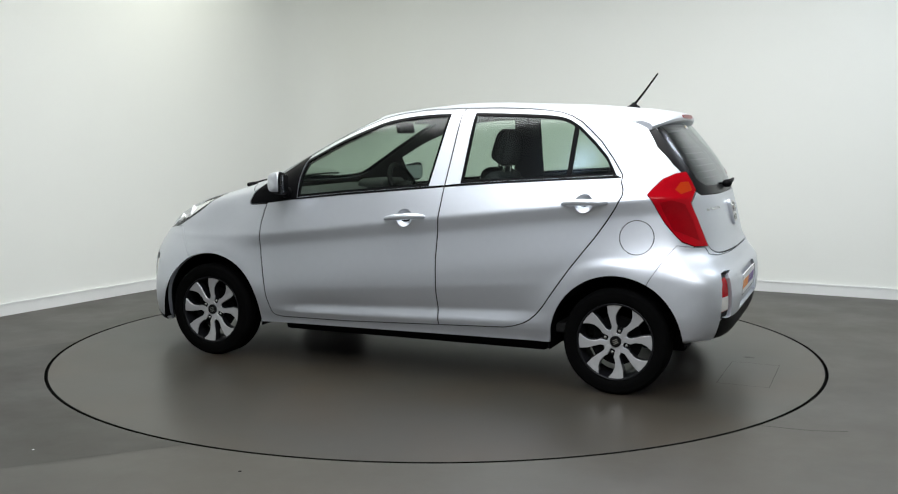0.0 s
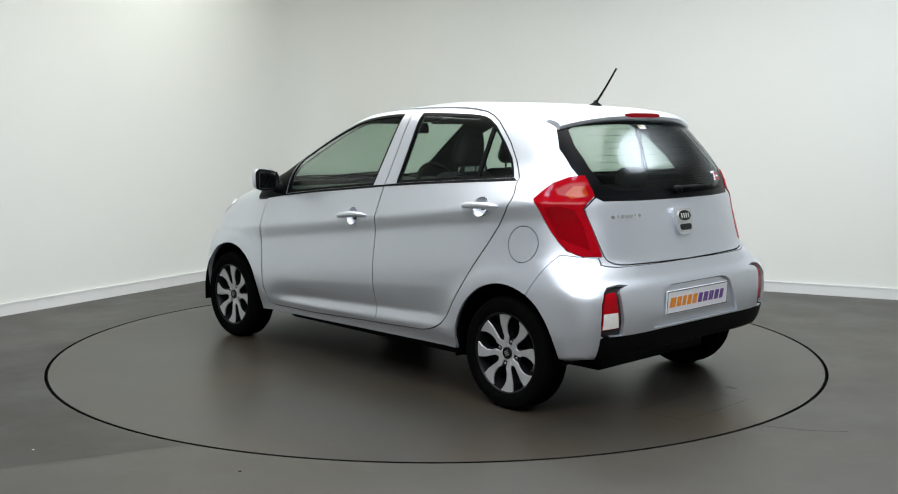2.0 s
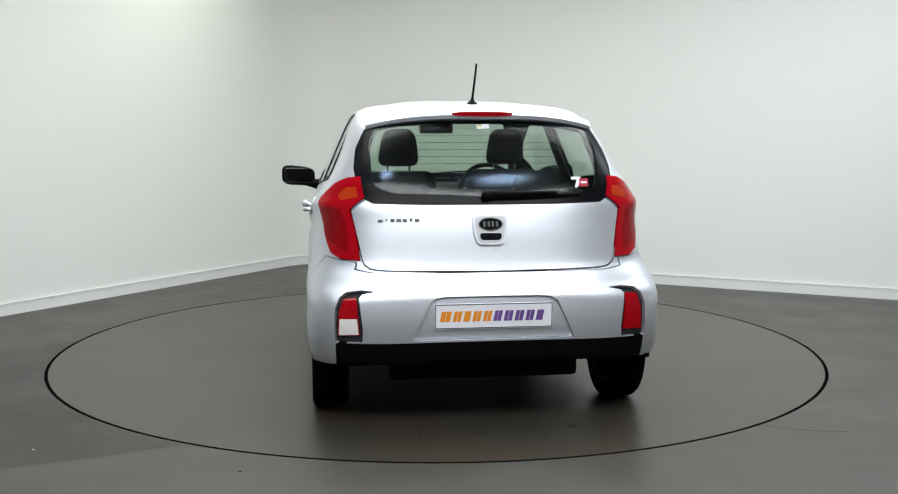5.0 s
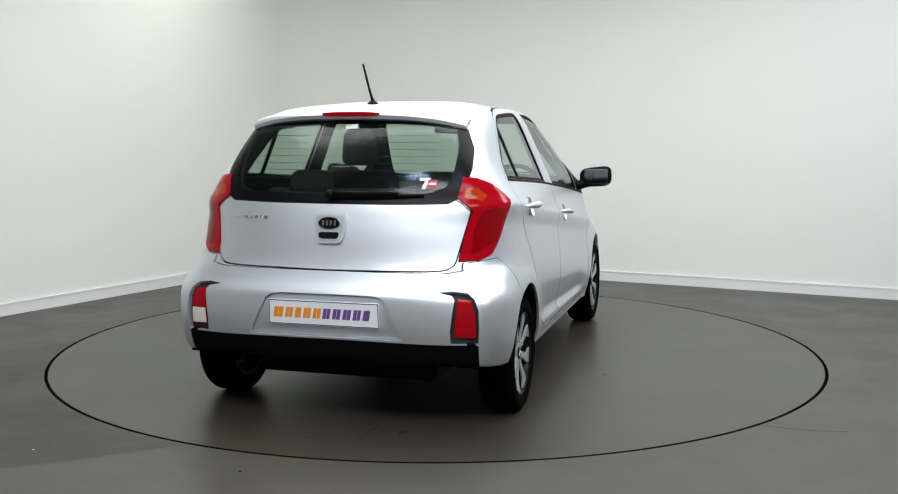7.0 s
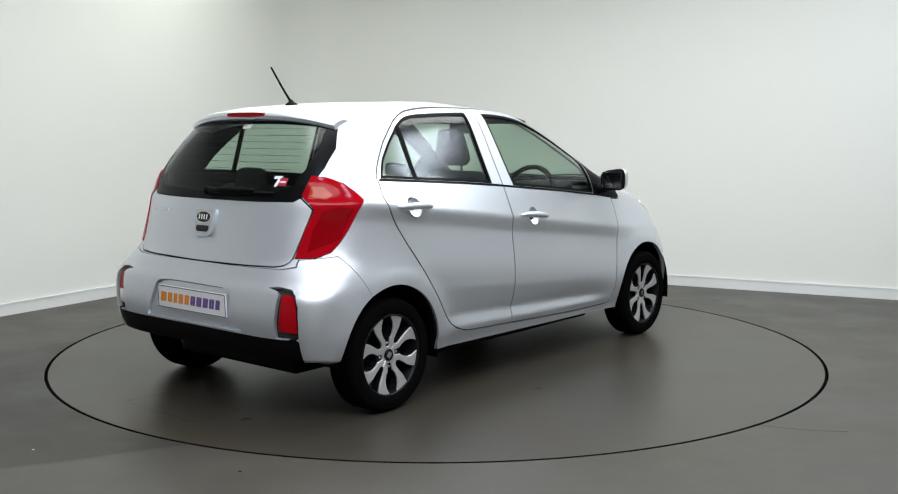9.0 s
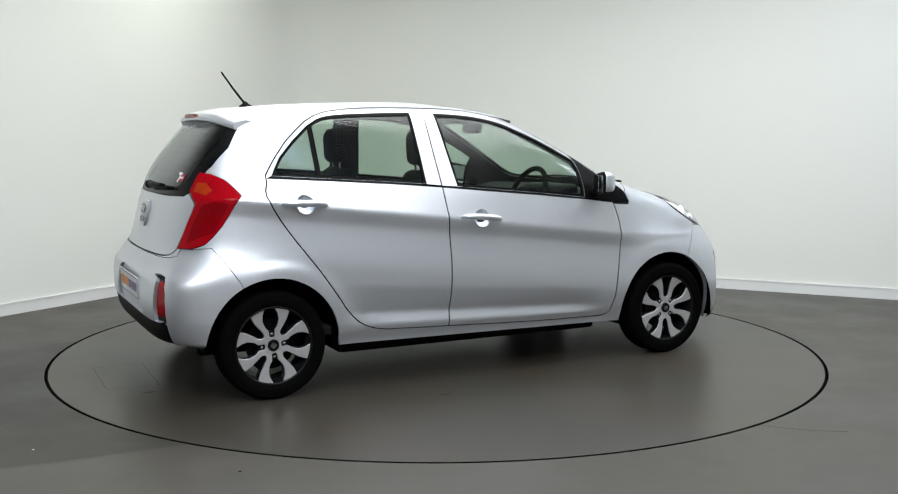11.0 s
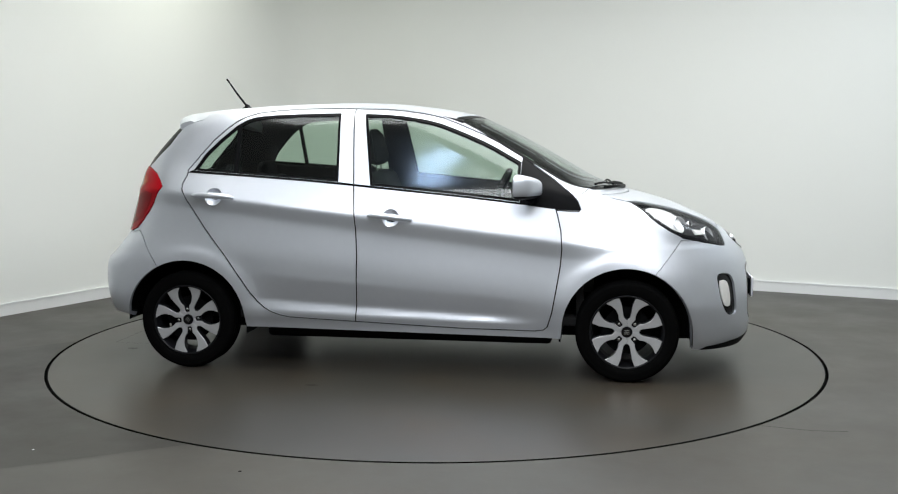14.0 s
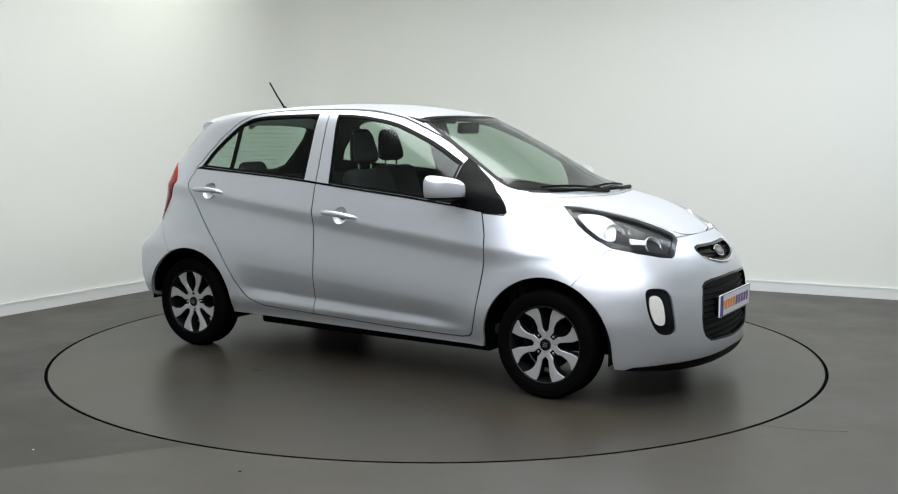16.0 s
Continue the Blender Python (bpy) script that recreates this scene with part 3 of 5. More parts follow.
# outlines, in metres: x ahead of mid-wheelbase, z above the floor
REAR_WIN = [(-1.178, 1.093), (-0.887, 1.073), (-0.552, 1.051), (-0.35, 1.036), (-0.371, 1.408), (-0.53, 1.405), (-0.658, 1.400), (-0.74, 1.397), (-0.812, 1.391), (-0.86, 1.384), (-0.903, 1.370), (-0.963, 1.335), (-1.051, 1.258), (-1.124, 1.182)]
FRONT_WIN = [(-0.174, 1.019), (0.332, 0.972), (0.630, 0.939), (0.630, 1.146), (0.56, 1.184), (0.496, 1.220), (0.42, 1.258), (0.34, 1.292), (0.26, 1.324), (0.184, 1.352), (0.12, 1.368), (0.059, 1.379), (-0.03, 1.392), (-0.129, 1.400), (-0.236, 1.404)]
SAIL = [(0.631, 0.928), (0.80, 0.905), (0.905, 0.897), (0.938, 0.896), (0.947, 0.906), (0.930, 0.943), (0.905, 0.973), (0.803, 1.0515), (0.654, 1.1545), (0.631, 1.168)]
BELT = [(-1.20, 1.080), (-0.887, 1.061), (-0.552, 1.039), (-0.262, 1.015), (-0.174, 1.006), (0.332, 0.959), (0.637, 0.926), (0.632, 0.937), (0.332, 0.970), (-0.174, 1.017), (-0.35, 1.034), (-0.552, 1.049), (-0.887, 1.071), (-1.186, 1.092)]
FRONT_DOOR = [(-0.249, 0.284), (0.057, 0.272), (0.333, 0.262), (0.72, 0.259), (0.765, 0.266), (0.785, 0.285), (0.808, 0.364), (0.832, 0.50), (0.849, 0.609), (0.856, 0.70), (0.850, 0.79), (0.832, 0.870), (0.822, 0.900), (0.905, 0.893), (0.940, 0.892), (0.950, 0.905), (0.932, 0.945), (0.907, 0.976), (0.803, 1.054), (0.654, 1.157), (0.5, 1.248), (0.42, 1.287), (0.343, 1.320), (0.26, 1.354), (0.185, 1.382), (0.12, 1.397), (0.059, 1.408), (-0.03, 1.421), (-0.13, 1.428), (-0.299, 1.432), (-0.281, 1.213), (-0.262, 1.003), (-0.245, 0.793), (-0.237, 0.642), (-0.24, 0.45)]
REAR_DOOR = [(-0.249, 0.284), (-0.24, 0.45), (-0.237, 0.642), (-0.245, 0.793), (-0.262, 1.003), (-0.281, 1.213), (-0.299, 1.432), (-0.47, 1.433), (-0.63, 1.429), (-0.74, 1.421), (-0.845, 1.408), (-0.91, 1.388), (-0.965, 1.359), (-1.02, 1.314), (-1.082, 1.258), (-1.15, 1.175), (-1.208, 1.095), (-1.208, 1.06), (-1.222, 1.025), (-1.222, 0.995), (-1.195, 0.938), (-1.145, 0.86), (-1.089, 0.780), (-0.971, 0.628), (-0.876, 0.492), (-0.835, 0.430), (-0.795, 0.382), (-0.76, 0.350), (-0.721, 0.327), (-0.67, 0.309), (-0.616, 0.299), (-0.433, 0.291)]

def arch(hx, r):
    return [(hx + 1.05 * r, 0.02), (hx + 1.02 * r, 0.20)] + [(hx + r * math.cos(math.pi * k / 26), HUB_Z + r * math.sin(math.pi * k / 26)) for k in range(27)] + [(hx - 1.02 * r, 0.20), (hx - 1.05 * r, 0.02)]

TAILLAMP = [(-1.468, -0.541, 1.107), (-1.43, -0.60, 1.100), (-1.389, -0.661, 1.075), (-1.36, -0.71, 1.035), (-1.342, -0.743, 1.003), (-1.350, -0.745, 0.985), (-1.376, -0.739, 0.95), (-1.44, -0.731, 0.86), (-1.475, -0.716, 0.81), (-1.508, -0.699, 0.772), (-1.555, -0.650, 0.747), (-1.606, -0.568, 0.744), (-1.566, -0.595, 0.876), (-1.527, -0.614, 0.960), (-1.532, -0.580, 0.990), (-1.539, -0.545, 1.018)]
AMBER_PART = [(-1.488, -0.565, 1.058), (-1.452, -0.602, 1.056), (-1.440, -0.645, 1.022), (-1.474, -0.638, 1.000), (-1.518, -0.57, 1.018)]
BRAKE_PART = [(-1.452, -0.70, 0.975), (-1.40, -0.732, 0.965), (-1.47, -0.715, 0.83), (-1.575, -0.620, 0.775), (-1.548, -0.630, 0.876), (-1.505, -0.650, 0.955)]
LAMP_VIEW = Vector((-0.75, -0.65, 0.1))
HEADLAMP = [(1.198, -0.575, 0.937), (1.251, -0.516, 0.93), (1.375, -0.442, 0.901), (1.494, -0.357, 0.863), (1.587, -0.290, 0.819), (1.640, -0.265, 0.785), (1.672, -0.29, 0.76), (1.688, -0.342, 0.738), (1.706, -0.415, 0.695), (1.700, -0.435, 0.687), (1.666, -0.485, 0.693), (1.58, -0.567, 0.716), (1.476, -0.638, 0.745), (1.411, -0.661, 0.785), (1.36, -0.662, 0.825), (1.317, -0.657, 0.863), (1.25, -0.62, 0.91)]
HEAD_VIEW = Vector((0.72, -0.55, 0.42))
FOG = [(1.660, -0.642, 0.545), (1.667, -0.628, 0.565), (1.70, -0.595, 0.568), (1.735, -0.560, 0.560), (1.758, -0.545, 0.525), (1.765, -0.542, 0.47), (1.776, -0.534, 0.40), (1.780, -0.531, 0.358), (1.768, -0.545, 0.342), (1.739, -0.581, 0.338), (1.712, -0.612, 0.358), (1.694, -0.630, 0.395), (1.678, -0.643, 0.45), (1.670, -0.646, 0.49)]
FOG_LENS = [(1.682, -0.632, 0.528), (1.70, -0.613, 0.535), (1.722, -0.590, 0.524), (1.735, -0.581, 0.48), (1.742, -0.578, 0.41), (1.736, -0.586, 0.388), (1.710, -0.614, 0.393), (1.694, -0.628, 0.43), (1.684, -0.636, 0.48)]
FOG_VIEW = Vector((0.8, -0.6, 0.0))
SCREEN = [(1.138, 0, 0.984), (1.134, -0.15, 0.985), (1.10, -0.35, 0.989), (1.06, -0.47, 0.992), (1.01, -0.555, 0.998), (0.955, -0.60, 1.012), (0.905, -0.606, 1.030), (0.70, -0.562, 1.141), (0.493, -0.510, 1.259), (0.36, -0.474, 1.328), (0.255, -0.440, 1.380), (0.262, -0.40, 1.388), (0.29, -0.30, 1.392), (0.335, 0, 1.395)]
SCREEN_VIEW = Vector((0.85, 0, 0.52))
GATE_GLASS = [(-1.345, 0, 1.378), (-1.33, -0.30, 1.374), (-1.28, -0.475, 1.352), (-1.265, -0.515, 1.330), (-1.275, -0.538, 1.305), (-1.34, -0.582, 1.222), (-1.42, -0.594, 1.134), (-1.49, -0.584, 1.062), (-1.535, -0.562, 1.017), (-1.565, -0.519, 0.992), (-1.60, -0.30, 0.988), (-1.62, 0, 0.987)]
GATE_VIEW = Vector((-0.9, 0, 0.44))
GATE = [(0, 0.990), (-0.30, 0.991), (-0.515, 0.995), (-0.535, 1.006), (-0.545, 1.012), (-0.575, 0.992), (-0.612, 0.960), (-0.594, 0.876), (-0.567, 0.748), (-0.558, 0.730), (-0.535, 0.714), (-0.50, 0.708), (-0.446, 0.706), (0, 0.700)]
HOOD = [(1.215, 0), (1.205, -0.18), (1.172, -0.37), (1.125, -0.49), (1.06, -0.575), (1.11, -0.585), (1.190, -0.577), (1.248, -0.512), (1.372, -0.438), (1.490, -0.353), (1.583, -0.286), (1.640, -0.262), (1.682, -0.22), (1.705, -0.12), (1.711, 0)]
COWL = [(1.138, 0), (1.134, -0.15), (1.10, -0.35), (1.06, -0.47), (1.01, -0.555), (1.056, -0.578), (1.121, -0.493), (1.168, -0.373), (1.201, -0.182), (1.211, 0)]
REAR_BUMPER = [(-1.487, 0.758), (-1.455, 0.72), (-1.415, 0.66), (-1.372, 0.595), (-1.30, 0.45), (-1.30, 0.05), (-2.0, 0.05), (-2.0, 0.698), (-1.66, 0.700), (-1.625, 0.712), (-1.606, 0.742)]
FRONT_BUMPER = [(1.472, 0.743), (1.41, 0.662), (1.342, 0.579), (1.25, 0.45), (1.25, 0.05), (2.2, 0.05), (2.2, 0.781), (1.672, 0.786), (1.676, 0.775), (1.70, 0.735), (1.708, 0.708), (1.666, 0.712), (1.58, 0.736)]
VALANCE = [(0, 0.402), (-0.50, 0.400), (-0.63, 0.402), (-0.675, 0.406), (-0.690, 0.396), (-0.688, 0.33), (-0.668, 0.05), (0, 0.05)]
RECESS = [(0, 0.600), (-0.215, 0.599), (-0.255, 0.593), (-0.282, 0.575), (-0.36, 0.409), (0, 0.409)]
REFLECTOR = [(-0.515, 0.624), (-0.575, 0.630), (-0.640, 0.622), (-0.672, 0.598), (-0.690, 0.552), (-0.694, 0.47), (-0.690, 0.404), (-0.575, 0.402), (-0.572, 0.46), (-0.588, 0.596), (-0.575, 0.612)]
REFLECTOR_LENS = [(-0.602, 0.606), (-0.655, 0.600), (-0.678, 0.540), (-0.684, 0.430), (-0.588, 0.434)]
UPPER_GRILLE = [(0, 0.738), (-0.19, 0.742), (-0.235, 0.735), (-0.252, 0.715), (-0.235, 0.690), (-0.16, 0.664), (-0.08, 0.652), (0, 0.648)]
LOWER_GRILLE = [(0, 0.592), (-0.26, 0.585), (-0.320, 0.578), (-0.350, 0.560), (-0.366, 0.50), (-0.372, 0.40), (-0.362, 0.345), (-0.340, 0.308), (-0.29, 0.280), (0, 0.262)]
LIP = [(0, 0.208), (-0.35, 0.203), (-0.55, 0.197), (-0.66, 0.184), (-0.70, 0.15), (0, 0.10)]
FUEL = [(-1.30 + 0.083 * math.cos(k * math.pi / 16), 0.793 + 0.083 * math.sin(k * math.pi / 16)) for k in range(32)]
HANDLES = [(-1.155, 0.960, -0.922, 0.945), (-0.176, 0.860, 0.063, 0.839)]

def cup(h):
    cx, cz = (h[0] + h[2]) / 2 + 0.004, (h[1] + h[3]) / 2
    return [(cx + 0.047 * math.cos(k * math.pi / 12), cz + 0.047 * math.sin(k * math.pi / 12)) for k in range(24)]

def build_body():
    G = 0.0034
    body = SKIN.copy()
    holes = []
    for s in (1, -1):
        for poly in (FRONT_DOOR, REAR_DOOR, arch(HUB_X + 0.002, 0.336), arch(-HUB_X - 0.012, 0.336)):
            holes.append((grow(flat(poly, SIDE[s]), G if poly in (FRONT_DOOR, REAR_DOOR) else 0), SIDE[s], flank_all(s)))
        holes.append((grow(flat(sided(TAILLAMP, s), Vector((LAMP_VIEW.x, LAMP_VIEW.y * -s, LAMP_VIEW.z))), 0.001), Vector((LAMP_VIEW.x, LAMP_VIEW.y * -s, LAMP_VIEW.z)), lambda c, n, s=s: c.x < -1.1 and c.y * s > 0.3))
        V = Vector((HEAD_VIEW.x, HEAD_VIEW.y * -s, HEAD_VIEW.z))
        holes.append((grow(flat(sided(HEADLAMP, s), V), 0.002), V, lambda c, n, s=s: c.x > 1.0 and c.y * s > 0.1 and c.z > 0.6))
    holes.append((grow(flat(FUEL, SIDE[1]), G * 0.7), SIDE[1], flank(1)))
    holes.append((flat(mirror(SCREEN), SCREEN_VIEW), SCREEN_VIEW, front))
    holes.append((flat(mirror(GATE_GLASS), GATE_VIEW), GATE_VIEW, back_glass))
    holes.append((grow(flat(mirror(GATE), BACK), G), BACK, back))
    hood = [(x, y) for x, y in HOOD] + [(x, -y) for x, y in HOOD[::-1] if y]
    holes.append((grow(flat(hood, TOP), G), TOP, above))
    cowl = COWL + [(x, -y) for x, y in COWL[::-1] if y]
    holes.append((flat(REAR_BUMPER, SIDE[1]), SIDE[1], anywhere_back))
    holes.append((flat(FRONT_BUMPER, SIDE[1]), SIDE[1], anywhere_front))
    for h in holes:
        bmesh.ops.delete(body, geom=region(body, *h), context="FACES")
    shell("body_shell", body, PAINT, car, 0.012)

    # doors
    for s in (1, -1):
        for kind, outline, win, extra, hd in (("front_door", FRONT_DOOR, FRONT_WIN, [SAIL], HANDLES[1]), ("rear_door", REAR_DOOR, REAR_WIN, [], HANDLES[0])):
            f = lambda p, g=0.0: (grow(flat(p, SIDE[s]), g), SIDE[s], flank(s))
            cuts = [f(outline, -G), f(win)] + [f(e) for e in extra] + [f(BELT), f(cup(hd))]
            if kind == "rear_door":
                cuts.append(f(arch(-HUB_X - 0.012, 0.336)))
            door = shell(kind, piece(cuts), PAINT, car, 0.012)
            ring = [f(win), f(win, -0.014)]
            shell("window_seal", piece(ring), BLACK, door, 0.012, -0.002, "black rubber window seal")
            shell("window_glass", piece([f(win, -0.006)]), GLASS, door, 0.0, -0.007, "clear tinted side window")
            shell("belt_trim", piece([f(BELT_OF[kind], -0.0005)]), BLACK, door, 0.012, 0.002, "black belt moulding")
            if extra:
                shell("sail_panel", piece([f(SAIL, -0.001)]), BLACK, door, 0.012, 0.002, "black plastic mirror triangle")
            else:
                bar = [(-0.944, 1.076), (-0.920, 1.075), (-0.932, 1.352), (-0.955, 1.338)]
                shell("window_bar", piece([f(bar)]), BLACK, door, 0.012, -0.003, "black quarter-window bar")
            # black strip just below the skin paints the door gap's shade
            shell("door_gap_shade", piece([f(outline, 0.002), f(outline, -0.006)]), BLACK, door, 0.004, -0.0035, "black strip painting the shade in the door gap")
            # handle over a round finger cup
            x0, z0, x1, z1 = hd
            a, na = on_skin(x0, z0, s); b, nb = on_skin(x1, z1, s)
            cupbm = bmesh.new()
            c = on_skin((x0 + x1) / 2 + 0.004, (z0 + z1) / 2, s)
            q = c[1].to_track_quat("Z", "X").to_matrix().to_4x4()
            rows = []
            for i in range(7):
                r = 0.048 * math.sin(math.pi / 2 * (1 - i / 6)); d = -0.002 - 0.026 * math.sin(math.pi / 2 * i / 6)
                rows.append([cupbm.verts.new(c[0] + (q @ Vector((max(r, 0.0005) * math.cos(k * math.pi / 12), max(r, 0.0005) * math.sin(k * math.pi / 12), d)))) for k in range(24)])
            for u, v in zip(rows, rows[1:]):
                for k in range(24):
                    cupbm.faces.new((u[k], u[(k + 1) % 24], v[(k + 1) % 24], v[k]))
            part("handle_cup", cupbm, PAINT, door, smooth=True)
            hb = bmesh.new()
            pts, rad = [], []
            for i in range(13):
                u = i / 12
                lift = 0.003 + 0.032 * math.sin(math.pi * u) ** 0.45
                pts.append(a.lerp(b, u) + na.lerp(nb, u) * lift)
                rad.append(0.005 + 0.0115 * math.sin(math.pi * u) ** 0.4)
            tube(hb, pts, rad, 12)
            part("door_handle", hb, PAINT, door, "silver painted bar handle", smooth=True)
    # closures and bumpers
    hood_ob = shell("bonnet", piece([(grow(flat(hood, TOP), -G), TOP, above)]), PAINT, car, 0.012)
    shell("cowl", piece([(flat(cowl, TOP), TOP, above), (flat(mirror(SCREEN), SCREEN_VIEW), SCREEN_VIEW, front)]), BLACK, car, 0.012, -0.004, "black wiper cowl")
    shell("windscreen_seal", piece([(flat(mirror(SCREEN), SCREEN_VIEW), SCREEN_VIEW, front), (grow(flat(mirror(SCREEN), SCREEN_VIEW), -0.026), SCREEN_VIEW, front)]), BORDER, car, 0.006, -0.002, "black windscreen border")
    shell("windscreen", piece([(grow(flat(mirror(SCREEN), SCREEN_VIEW), -0.02), SCREEN_VIEW, front)]), GLASS, car, 0.0, -0.003, "clear tinted windscreen")
    gate = shell("tailgate", piece([(grow(flat(mirror(GATE), BACK), -G), BACK, back)]), PAINT, car, 0.012)
    gg = flat(mirror(GATE_GLASS), GATE_VIEW)
    inner = flat(mirror([(-1.35, 0, 1.352), (-1.33, -0.30, 1.347), (-1.29, -0.44, 1.335), (-1.27, -0.495, 1.30), (-1.33, -0.525, 1.21), (-1.44, -0.525, 1.12), (-1.51, -0.50, 1.05), (-1.56, -0.42, 1.030), (-1.60, 0, 1.018)]), GATE_VIEW)
    shell("glass_border", piece([(gg, GATE_VIEW, back_glass), (inner, GATE_VIEW, back_glass)]), BORDER, gate, 0.006, -0.001, "gloss black border of the rear window")
    shell("rear_window", piece([(grow(inner, 0.004), GATE_VIEW, back_glass)]), REARGLASS, gate, 0.0, -0.002, "tinted rear window with fine heater lines")
    f3 = lambda p, g=0.0: (grow(flat(mirror(p), BACK), g), BACK, back)
    def fs(p, s, g=0.0):
        return (grow(flat([(y * -s, z) for y, z in p], BACK), g), BACK, lambda c, n: back(c, n) and c.y * s > 0.2)
    arches = [(flat(arch(-HUB_X - 0.012, 0.336), SIDE[s]), SIDE[s], flank_all(s)) for s in (1, -1)]
    tl = [(grow(flat(sided(TAILLAMP, s), Vector((LAMP_VIEW.x, LAMP_VIEW.y * -s, LAMP_VIEW.z))), 0.001), Vector((LAMP_VIEW.x, LAMP_VIEW.y * -s, LAMP_VIEW.z)), lambda c, n, s=s: c.x < -1.1 and c.y * s > 0.3) for s in (1, -1)]
    rb = shell("rear_bumper", piece([(grow(flat(REAR_BUMPER, SIDE[1]), -0.003), SIDE[1], anywhere_back), f3(VALANCE), f3(RECESS), fs(REFLECTOR, 1), fs(REFLECTOR, -1)] + arches + tl), PAINT, car, 0.02)
    shell("valance", piece([f3(VALANCE)] + arches), BLACK, rb, 0.02, -0.004, "black lower valance")
    shell("plate_recess", piece([f3(RECESS, -0.002)]), PAINT, rb, 0.01, -0.016)
    shell("recess_back", piece([f3(RECESS, 0.006)]), GAP, rb, 0.004, -0.022)
    for s in (1, -1):
        pocket = shell("reflector_pocket", piece([fs(REFLECTOR, s)]), BLACK, rb, 0.012, -0.026, "black reflector pocket")
        lens = shell("reflector", piece([fs(REFLECTOR_LENS, s)]), RED, pocket, 0.012, -0.014, "red rear reflector lens")
        if s == 1:
            low = [(-0.592, 0.438), (-0.599, 0.508), (-0.675, 0.506), (-0.679, 0.434)]
            shell("reversing_lens", piece([fs(low, s)]), CLEARLENS, pocket, 0.012, -0.012, "clear reversing lamp lens")
    for s in (1, -1):
        V = Vector((LAMP_VIEW.x, LAMP_VIEW.y * -s, LAMP_VIEW.z))
        near = lambda c, n: c.x < -1.1 and c.y * s > 0.3
        lamp = shell("tail_lamp", piece([(grow(flat(sided(TAILLAMP, s), V), -0.002), V, near)]), RED, car, 0.02, 0.005, "red tail lamp")
        shell("indicator_lens", piece([(flat(sided(AMBER_PART, s), V), V, near)]), AMBER, lamp, 0.004, 0.0065, "amber indicator lens")
        shell("brake_lens", piece([(flat(sided(BRAKE_PART, s), V), V, near)]), DEEPRED, lamp, 0.004, 0.0065, "deep red brake lens")
    # front
    ff = lambda p, g=0.0: (grow(flat(mirror(p), FRONT), g), FRONT, lambda c, n: front(c, n) and c.x > 1.2)
    farches = [(flat(arch(HUB_X + 0.002, 0.336), SIDE[s]), SIDE[s], flank_all(s)) for s in (1, -1)]
    hl = []
    for s in (1, -1):
        V = Vector((HEAD_VIEW.x, HEAD_VIEW.y * -s, HEAD_VIEW.z))
        hl.append((grow(flat(sided(HEADLAMP, s), V), 0.002), V, lambda c, n, s=s: c.x > 1.0 and c.y * s > 0.1 and c.z > 0.6))
    fog = []
    for s in (1, -1):
        V = Vector((FOG_VIEW.x, FOG_VIEW.y * -s, 0))
        fog.append((chaikin(flat(sided(FOG, s), V)), V, lambda c, n, s=s: c.x > 1.4 and c.y * s > 0.2))
    fb = shell("front_bumper", piece([(grow(flat(FRONT_BUMPER, SIDE[1]), -0.003), SIDE[1], anywhere_front), ff(UPPER_GRILLE), ff(LOWER_GRILLE), ff(LIP)] + farches + hl + fog), PAINT, car, 0.02)
    shell("splitter", piece([ff(LIP)]), BLACK, fb, 0.02, 0.004, "black lower lip")
    for nm, outl, nz in (("upper_grille", UPPER_GRILLE, 0), ("lower_grille", LOWER_GRILLE, 1)):
        gr = shell(nm, piece([ff(outl, 0.004)]), BLACK, fb, 0.006, -0.030, "black honeycomb grille")
        shell("grille_frame", piece([ff(outl), ff(outl, -0.012)]), GLOSSBLACK, gr, 0.03, 0.001, "gloss black grille surround")
        # slats follow the skin
        zs = np.arange(0.30, 0.57, 0.030) if nz else np.arange(0.665, 0.735, 0.02)
        for z in zs:
            strip = [(-0.37, z), (0.37, z), (0.37, z + 0.008), (-0.37, z + 0.008)]
            bm = piece([(flat(strip, FRONT), FRONT, lambda c, n: front(c, n) and c.x > 1.2)])
            pl = grow(flat(mirror(outl), FRONT), -0.008)
            U, V, D = frame_axes(FRONT)
            bmesh.ops.delete(bm, geom=[f for f in bm.faces if not inside(pl, f.calc_center_median().dot(U), f.calc_center_median().dot(V))], context="FACES")
            if len(bm.faces):
                shell("slat", bm, BLACK, gr, 0.010, -0.014)
            else:
                bm.free()
    for s in (1, -1):
        V = Vector((FOG_VIEW.x, FOG_VIEW.y * -s, 0))
        near = lambda c, n: c.x > 1.4 and c.y * s > 0.2
        sur = shell("fog_lamp", piece([(chaikin(flat(sided(FOG, s), V)), V, near)]), GLOSSBLACK, fb, 0.012, -0.012, "gloss black fog lamp surround")
        shell("fog_lens", piece([(chaikin(flat(sided(FOG_LENS, s), V)), V, near)]), CLEARLENS, sur, 0.012, -0.004, "white daytime lamp lens")
        V = Vector((HEAD_VIEW.x, HEAD_VIEW.y * -s, HEAD_VIEW.z))
        near = lambda c, n: c.x > 1.0 and c.y * s > 0.1 and c.z > 0.6
        outl = flat(sided(HEADLAMP, s), V)
        lamp = shell("headlamp", piece([(grow(outl, 0.003), V, near)]), GLOSSBLACK, car, 0.004, -0.055, "headlamp with dark bezel and clear lens")
